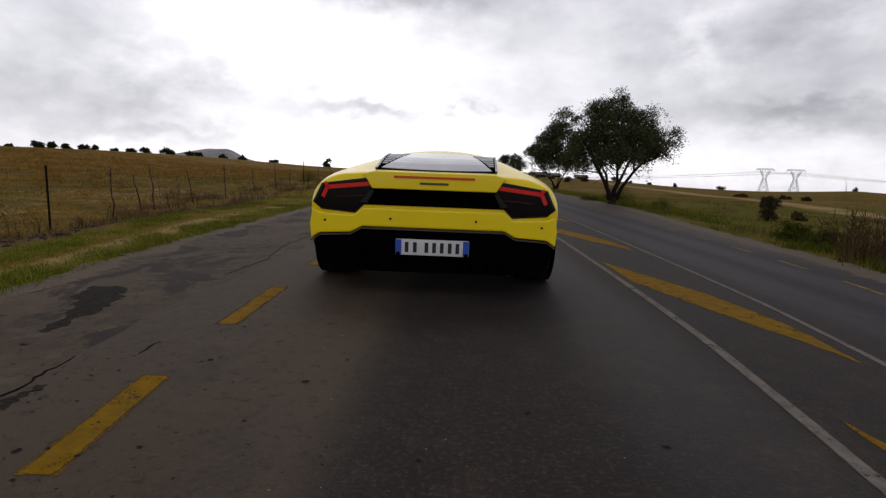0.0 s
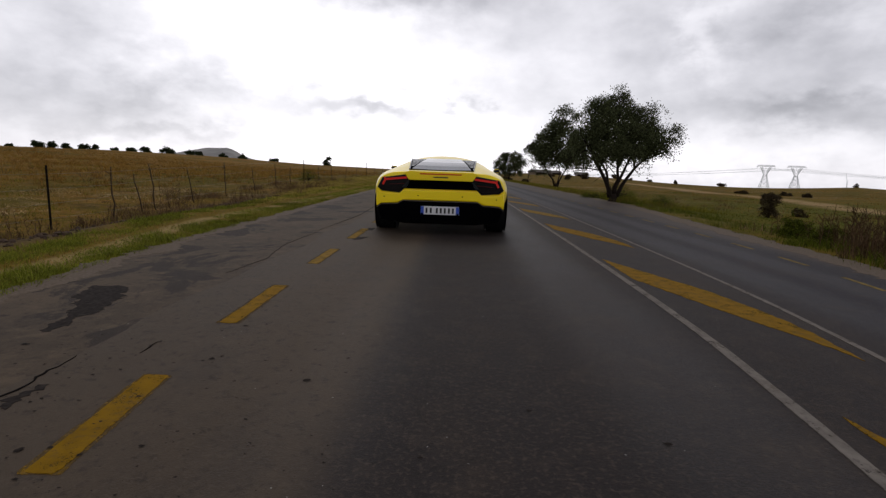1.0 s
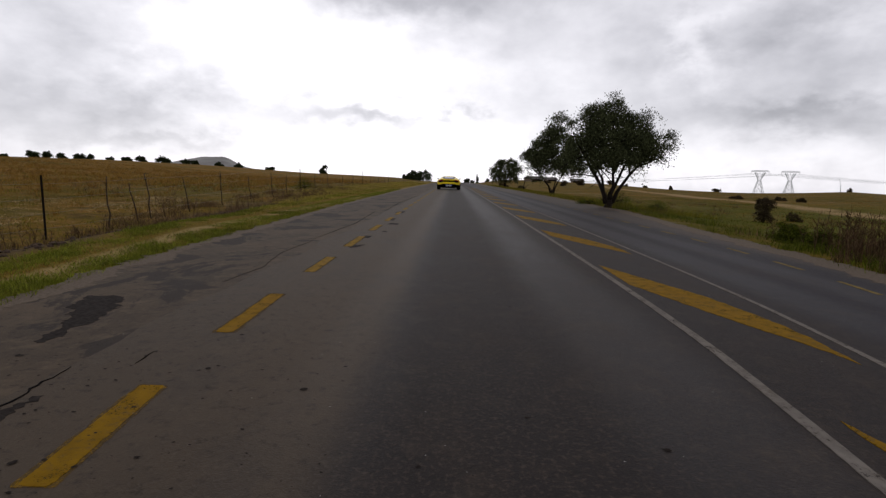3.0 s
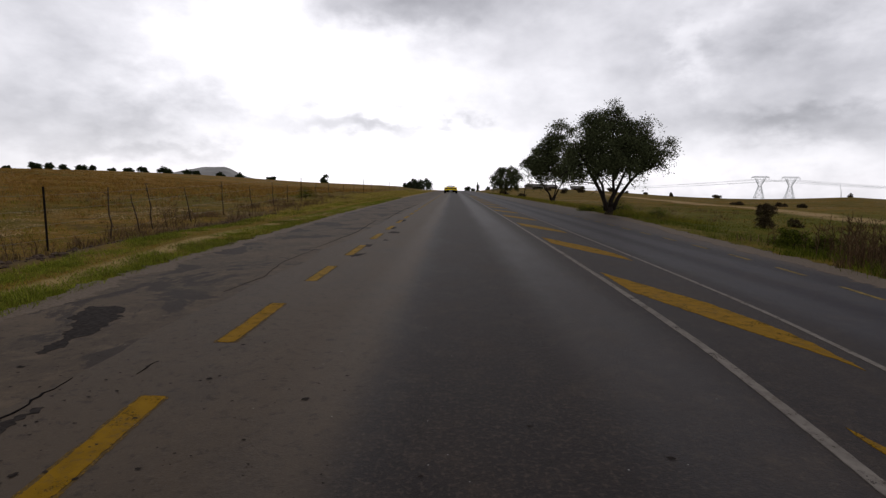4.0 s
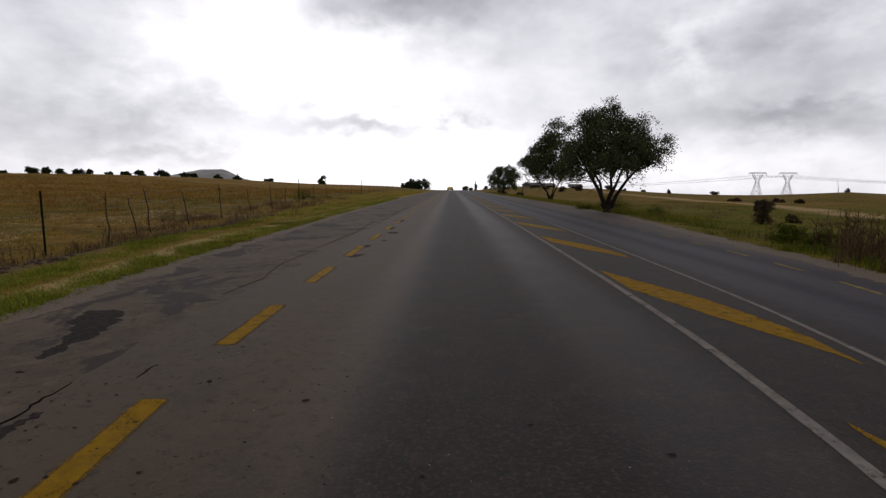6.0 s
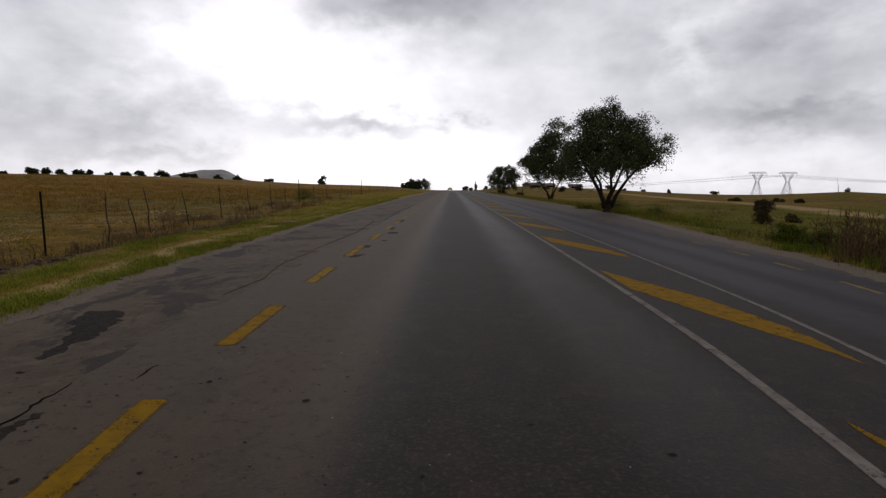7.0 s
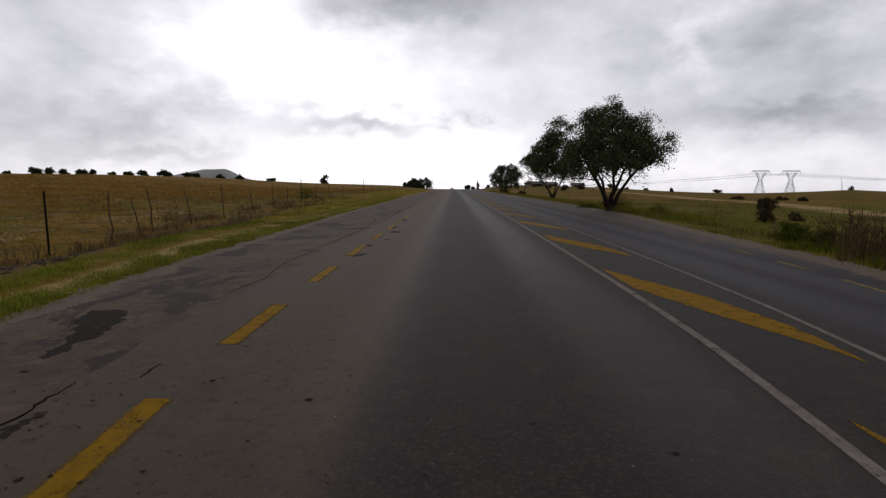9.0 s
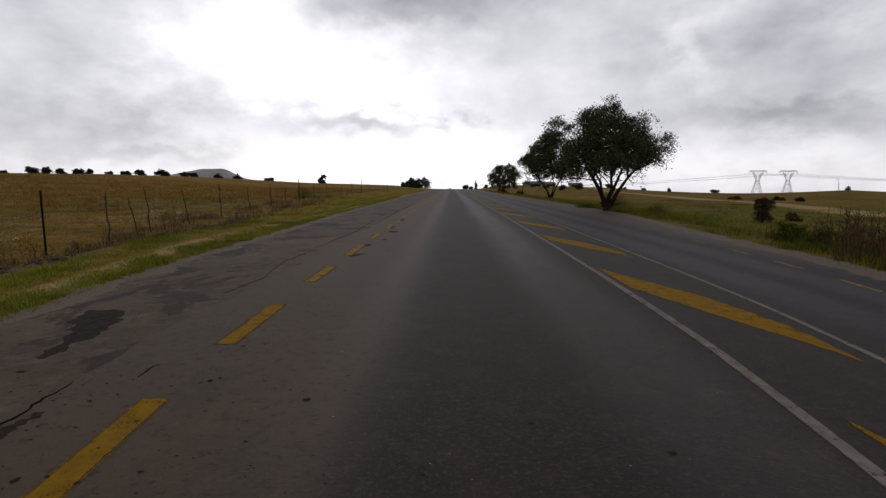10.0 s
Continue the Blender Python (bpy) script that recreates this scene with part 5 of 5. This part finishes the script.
def build_car():
    car = new("sports_car")
    tagged(car, "low wide yellow two-seat sports car with black rear diffuser", "car")
    # sections from tail to nose: y, then half outline from under the floor to the middle of the roof
    secs = [
        (-0.62, [(0, .45), (.62, .44), (.80, .42), (.865, .49), (.880, .64), (.825, .785), (.66, .845), (.44, .860), (0, .862)]),
        (-0.35, [(0, .38), (.62, .38), (.84, .38), (.925, .46), (.945, .62), (.890, .800), (.70, .872), (.50, .888), (0, .872)]),
        (-0.05, [(0, .34), (.62, .34), (.84, .36), (.950, .44), (.965, .62), (.920, .812), (.73, .892), (.56, .940), (0, .918)]),
        (0.35, [(0, .34), (.62, .34), (.84, .36), (.945, .44), (.962, .62), (.910, .808), (.74, .895), (.58, .992), (0, .972)]),
        (0.9, [(0, .14), (.62, .14), (.84, .14), (.925, .34), (.945, .60), (.895, .775), (.75, .900), (.585, 1.040), (0, 1.035)]),
        (1.5, [(0, .12), (.62, .12), (.84, .12), (.920, .34), (.935, .58), (.885, .745), (.74, .895), (.56, 1.088), (0, 1.145)]),
        (2.0, [(0, .12), (.62, .12), (.84, .12), (.920, .34), (.935, .58), (.885, .725), (.73, .880), (.50, 1.080), (0, 1.150)]),
        (2.5, [(0, .12), (.62, .12), (.84, .14), (.930, .34), (.945, .56), (.900, .710), (.74, .820), (.50, .950), (0, .985)]),
        (2.95, [(0, .30), (.62, .30), (.84, .36), (.945, .42), (.955, .54), (.900, .680), (.74, .740), (.50, .790), (0, .80)]),
        (3.4, [(0, .20), (.62, .20), (.84, .22), (.900, .34), (.900, .48), (.840, .560), (.68, .600), (.46, .620), (0, .63)]),
        (3.72, [(0, .20), (.50, .20), (.68, .22), (.700, .28), (.690, .36), (.640, .420), (.52, .440), (.34, .450), (0, .455)]),
    ]
    v, f = [], []
    n = len(secs[0][1])
    w = 2 * n - 2
    for y, half in secs:
        ring = [(x, y, z) for x, z in half] + [(-x, y, z) for x, z in reversed(half[1:-1])]
        v += ring
    for j in range(len(secs) - 1):
        for i in range(w):
            f.append((j * w + i, j * w + (i + 1) % w, (j + 1) * w + (i + 1) % w, (j + 1) * w + i))
    f.append(tuple(reversed(range(w))))
    f.append(tuple((len(secs) - 1) * w + i for i in range(w)))
    body = mesh_ob("body", v, f, M_YELLOW, car, smooth=True)
    bm = bmesh.new()
    bm.from_mesh(body.data)
    crease = bm.edges.layers.float.new("crease_edge")
    for e in bm.edges:
        if all(abs(q.co.y + 0.62) < 1e-4 for q in e.verts):
            e[crease] = 0.9
    bmesh.ops.recalc_face_normals(bm, faces=bm.faces)
    bm.to_mesh(body.data)
    bm.free()
    sub = body.modifiers.new("round", "SUBSURF")
    sub.levels = sub.render_levels = 2

    T, UP = -0.62, 0.042                           # the tail plane, and the height of its panels over the drawing
    first = len(car.children)
    # dark panel that runs across between the lamps
    part("rear_grille", prism([(-.56, .55), (-.50, .590), (.50, .590), (.56, .55), (.45, .71), (-.45, .71)], T - 0.012, T + 0.03), M_MATT, car, "black mesh grille between the tail lamps")
    for k in range(5):
        part("grille_slat", box(0, T - 0.016, .606 + k * .022, .92 - .02 * k, .010, .006), M_MATT, car)
    # upper lip with the high brake lamp
    lip = part("spoiler_lip", prism([(-.50, .806), (-.47, .772), (-.43, .708), (.43, .708), (.47, .772), (.50, .806), (.42, .828), (-.42, .828)], T - 0.06, T + 0.06, bevel=0.008), M_YELLOW, car)
    part("high_brake_lamp", box(0, T - 0.062, .793, .56, .012, .016, .003), M_BRAKE_GLOW, lip, "slim dimly glowing red brake lamp strip")
    part("script_badge", box(0.0, T - 0.062, .752, .20, .006, .016, .002), M_CHROME, lip, "small bronze script badge")
    # bumper bar, wide and low at the corners
    part("rear_bumper", prism([(-.852, .560), (-.80, .530), (-.56, .520), (-.50, .572), (.50, .572), (.56, .520), (.80, .530), (.852, .560), (.870, .45), (.862, .342), (.80, .384), (.58, .396), (.50, .440),
                               (-.50, .440), (-.58, .396), (-.80, .384), (-.862, .342), (-.870, .45)], T - 0.045, T + 0.05, bevel=0.012), M_YELLOW, car)
    # added strip: paints the light along the diffuser's upper edge
    part("trim_strip", prism([(-.862, .334), (-.80, .377), (-.58, .389), (-.50, .433), (.50, .433), (.58, .389), (.80, .377), (.862, .334), (.858, .326), (.80, .367), (.58, .379), (.50, .422), (-.50, .422), (-.58, .379), (-.80, .367), (-.858, .326)],
                             T - 0.050, T + 0.03), M_LIT_EDGE, car, "grey-brown strip under the bumper standing for the light-catching diffuser edge")
    for x, z in ((-.30, .50), (.30, .50), (-.76, .475), (.76, .475)):
        bm = bmesh.new()
        bmesh.ops.create_cone(bm, cap_ends=True, segments=12, radius1=.008, radius2=.008, depth=.008, matrix=Matrix.Translation((x, T - .046, z)) @ Matrix.Rotation(radians(90), 4, "X"))
        part("parking_sensor", bm, M_MATT, car)
    # lamp clusters
    pod = [(.845, .600), (.785, .720), (.47, .768), (.425, .705), (.50, .600), (.56, .540), (.79, .560)]
    rim_ = [(.858, .600), (.793, .732), (.462, .781), (.412, .706), (.492, .592), (.555, .528), (.798, .548)]
    for mir in (False, True):
        s = -1 if mir else 1
        lamp = part("tail_lamp", prism(pod, T - 0.022, T + 0.03, mir, bevel=0.006), M_SMOKE, car, "smoked glass tail lamp cluster")
        part("lamp_surround", prism(rim_, T - 0.010, T + 0.03, mir, bevel=0.004), M_GLOSS, lamp)
        for a, b, t in (((.455, .738), (.750, .705), .014), ((.747, .712), (.782, .636), .013), ((.740, .700), (.768, .738), .010), ((.49, .655), (.70, .640), .005)):
            dx, dz = b[0] - a[0], b[1] - a[1]
            ln = math.hypot(dx, dz)
            nx, nz = -dz / ln * t, dx / ln * t
            part("light_strip", prism([(a[0] + nx, a[1] + nz), (b[0] + nx, b[1] + nz), (b[0] - nx, b[1] - nz), (a[0] - nx, a[1] - nz)], T - 0.026, T - 0.012, mir), M_LAMP_GLOW if t > .006 else M_REDLENS, lamp, "dimly glowing red lamp strip" if t > .006 else "dark red lamp strip")
        part("lamp_fin", prism([(.47, .60), (.42, .69), (.44, .70), (.52, .61)], T - 0.03, T + 0.02, mir), M_GLOSS, lamp)
    # the black lower half: panel, diffuser fins, exhausts
    low = part("diffuser", prism([(-.85, .325), (-.80, .368), (-.58, .380), (-.50, .424), (.50, .424), (.58, .380), (.80, .368), (.85, .325), (.80, .17), (.50, .12), (-.50, .12), (-.80, .17)], T - 0.03, T + 0.35, bevel=0.01), M_MATT, car, "matt black rear diffuser panel")
    for x in (-.48, -.24, .24, .48):
        part("fin", prism([(x - .012, .14), (x + .012, .14), (x + .012, .27), (x - .012, .27)], T - 0.07, T + 0.2), M_MATT, low)
    for s in (-1, 1):
        part("intake", prism([(s * .52, .22), (s * .78, .24), (s * .80, .32), (s * .54, .33)], T - 0.034, T + 0.02), M_MATT, low)
        for x in (.34, .43):
            bm = bmesh.new()
            bmesh.ops.create_cone(bm, cap_ends=True, segments=16, radius1=.040, radius2=.040, depth=.10, matrix=Matrix.Translation((s * x, T - .01, .175)) @ Matrix.Rotation(radians(90), 4, "X"))
            part("exhaust_pipe", bm, M_MATT, low)
    plate = part("number_plate", box(0, T - 0.045, .305, .52, .012, .112, .004), M_PLATE, car, "white plate with blue ends and dark bars")
    for s in (-1, 1):
        part("plate_band", box(s * .238, T - 0.052, .305, .042, .006, .106), M_PLATE_BLUE, plate, "blue end band")
    for x in (-.180, -.122, -.040, .014, .068, .124, .178):
        part("plate_bar", box(x, T - 0.052, .305, .026, .004, .072), M_PLATE_INK, plate, "plain dark bar")
    for q in list(car.children)[first:]:
        q.location.z += UP
    # engine cover: dark frame, glass in the middle, slats on both sides
    def deck(x, y):
        z = float(np.interp(y, [-.62, -.35, -.05, .35, .9, 1.5], [.862, .874, .921, .976, 1.037, 1.090]))
        return z + 0.006 + float(np.interp(y, [-.4, .4, 1.2], [.05, .035, -.06])) * x * x

    def top_panel(width, rows, lift, name, mat, parent, label="", thick=0.012):
        """A thin curved lid over the deck: half widths along y."""
        cols = 9
        bm = bmesh.new()
        top = [[bm.verts.new((width(y) * (2 * i / (cols - 1) - 1), y, deck(width(y) * (2 * i / (cols - 1) - 1), y) + lift)) for i in range(cols)] for y in rows]
        low = [[bm.verts.new((q.co.x, q.co.y, q.co.z - thick)) for q in r] for r in top]
        for j in range(len(rows) - 1):
            for i in range(cols - 1):
                bm.faces.new((top[j][i], top[j][i + 1], top[j + 1][i + 1], top[j + 1][i]))
                bm.faces.new((low[j][i], low[j + 1][i], low[j + 1][i + 1], low[j][i + 1]))
            for i in (0, cols - 1):
                bm.faces.new((top[j][i], top[j + 1][i], low[j + 1][i], low[j][i]))
        for j in (0, len(rows) - 1):
            for i in range(cols - 1):
                bm.faces.new((top[j][i], top[j][i + 1], low[j][i + 1], low[j][i]))
        return part(name, bm, mat, parent, label)
    ys = [-.40, -.2, 0.0, .2, .4, .6, .8, .95, 1.05]
    half = lambda y: .445 + .085 * (y + .40) / 1.45
    cover = top_panel(half, ys, 0.0, "engine_cover", M_MATT, car, "black engine cover with side slats")
    gh = lambda y: .415 - .135 * (y + .36) / 1.38
    gy = [-.36, -.2, 0.0, .2, .4, .6, .8, .95, 1.02]
    top_panel(gh, gy, 0.010, "glass_panel", M_DARKGLASS, cover, "tinted glass panel that mirrors the sky")
    for s in (-1, 1):
        for k in range(8):
            y = -.08 + k * .135
            x0, x1 = gh(y) + .02, half(y) - .015
            bm = bmesh.new()
            q = [(s * x0, y + .01, deck(x0, y) + .004), (s * x1, y, deck(x1, y) + .004), (s * x1, y + .075, deck(x1, y + .075) + .006), (s * x0, y + .085, deck(x0, y + .085) + .006)]
            a = [bm.verts.new(p) for p in q]
            b = [bm.verts.new((p[0], p[1], p[2] - .003)) for p in q]
            bm.faces.new(a)
            bm.faces.new(list(reversed(b)))
            for i in range(4):
                bm.faces.new((a[i], b[i], b[(i + 1) % 4], a[(i + 1) % 4]))
            part("cover_slat", bm, M_SLAT, cover)
        bm = bmesh.new()                          # bright edge of the cover
        rail = [(s * half(y), y, deck(half(y), y) + 0.010) for y in ys]
        for (xa, ya, za), (xb, yb, zb) in zip(rail, rail[1:]):
            q = [bm.verts.new(p) for p in ((xa - s * .008, ya, za), (xa + s * .008, ya, za), (xb + s * .008, yb, zb), (xb - s * .008, yb, zb))]
            w_ = [bm.verts.new((p.co.x, p.co.y, p.co.z - .016)) for p in q]
            bm.faces.new(q)
            for i in range(4):
                bm.faces.new((q[i], w_[i], w_[(i + 1) % 4], q[(i + 1) % 4]))
        part("cover_rail", bm, M_SLAT, cover)
    # side windows and windscreen
    for s in (-1, 1):
        bm = bmesh.new()
        q = [(s * .79, .80, .850), (s * .805, 2.35, .79), (s * .62, 1.90, .985), (s * .65, 1.05, .970)]
        bm.faces.new([bm.verts.new((x + s * .012, y, z)) for x, y, z in q])
        bmesh.ops.solidify(bm, geom=bm.faces[:], thickness=0.01)
        part("side_window", bm, M_DARKGLASS, car)
        mir = part("door_mirror", box(s * .95, 2.05, .885, .13, .08, .075, .025), M_YELLOW, car)
        part("mirror_arm", box(s * .88, 2.06, .850, .14, .05, .025, .008), M_MATT, mir)
        part("mirror_glass", box(s * .95, 2.008, .885, .105, .006, .055, .002), M_DARKGLASS, mir)
    bm = bmesh.new()
    q = [(-.46, 2.20, 1.060), (.46, 2.20, 1.060), (.64, 2.95, .80), (-.64, 2.95, .80)]
    bm.faces.new([bm.verts.new(p) for p in q])
    bmesh.ops.solidify(bm, geom=bm.faces[:], thickness=0.01)
    part("windscreen", bm, M_DARKGLASS, car)
    # wheels
    wheels = []
    for s in (-1, 1):
        for y, r, w in ((0.12, .345, .30), (2.74, .335, .24)):
            bm = bmesh.new()
            rot = Matrix.Rotation(radians(90), 4, "Y")
            bmesh.ops.create_cone(bm, cap_ends=False, segments=40, radius1=r, radius2=r, depth=w * .8, matrix=rot)
            for sx in (-1, 1):
                bmesh.ops.create_cone(bm, cap_ends=False, segments=40, radius1=r if sx < 0 else r * .72, radius2=r * .72 if sx < 0 else r, depth=w * .1, matrix=Matrix.Translation((-sx * w * .45 * -1, 0, 0)) @ rot @ (Matrix.Identity(4) if sx < 0 else Matrix.Identity(4)))
            wheel = new("wheel")
            wheel.parent = car
            wheel.location = (s * (.965 - w / 2 - .01), y, r)
            me = part("tyre", bm, M_RUBBER, wheel, smooth=False)
            bm = bmesh.new()
            bmesh.ops.create_cone(bm, cap_ends=True, segments=32, radius1=r * .72, radius2=r * .72, depth=w * .7, matrix=rot)
            for k in range(5):
                m4 = Matrix.Rotation(radians(72 * k), 4, "X") @ Matrix.Translation((s * w * .36, 0, r * .36)) @ Matrix.Diagonal((.04, .06, r * .66, 1))
                bmesh.ops.create_cube(bm, size=1, matrix=m4)
            part("rim", bm, M_RIM, wheel)
            wheels.append((wheel, r))
    return car, wheels


CAR, WHEELS = build_car()


# ---- what moves ----
DRIVE = [   # seconds, metres ahead, metres to the side, nose-up degrees
    (0.0, 4.22, -0.15, 0.0), (0.1, 4.22, -0.15, 0.0), (0.2, 4.24, -0.15, 0.0), (0.3, 4.32, -0.15, 0.1), (0.5, 4.85, -0.16, 0.3), (0.6, 5.25, -0.17, 0.4), (0.7, 5.66, -0.18, 0.5), (1.0, 7.58, -0.21, 0.55), (1.2, 9.20, -0.20, 0.55),
    (1.5, 12.5, -0.19, 0.5), (1.8, 16.9, -0.21, 0.5), (2.0, 20.6, -0.23, 0.45), (2.5, 30.4, -0.27, 0.4), (3.0, 42.0, -0.32, 0.3), (3.8, 67.0, -0.38, 0.2), (4.5, 93.5, -0.38, 0.1), (5.0, 114.0, -0.34, 0.0),
    (5.5, 136.0, -0.30, -0.1), (6.8, 198.0, -0.5, -0.2), (8.0, 258.0, -0.8, -0.3), (10.0, 360.0, -0.9, -0.5),
]


def motions():
    ts = [r[0] for r in DRIVE]
    ys = [r[1] for r in DRIVE]
    for wheel, r in WHEELS:
        home, turn, rows = wheel.location.copy(), 0.0, []
        for i in range(301):
            t = i / 30
            if i:
                turn += min(math.degrees((np.interp(t, ts, ys) - np.interp(t - 1 / 30, ts, ys)) / r), 75.0)
            rows.append((t, pose(*home, -turn, 0, 0)))
        walk(wheel, rows)
    walk(CAR, [(t, pose(x, y, road_z(y), p, 0, 0)) for t, y, x, p in DRIVE])


motions()
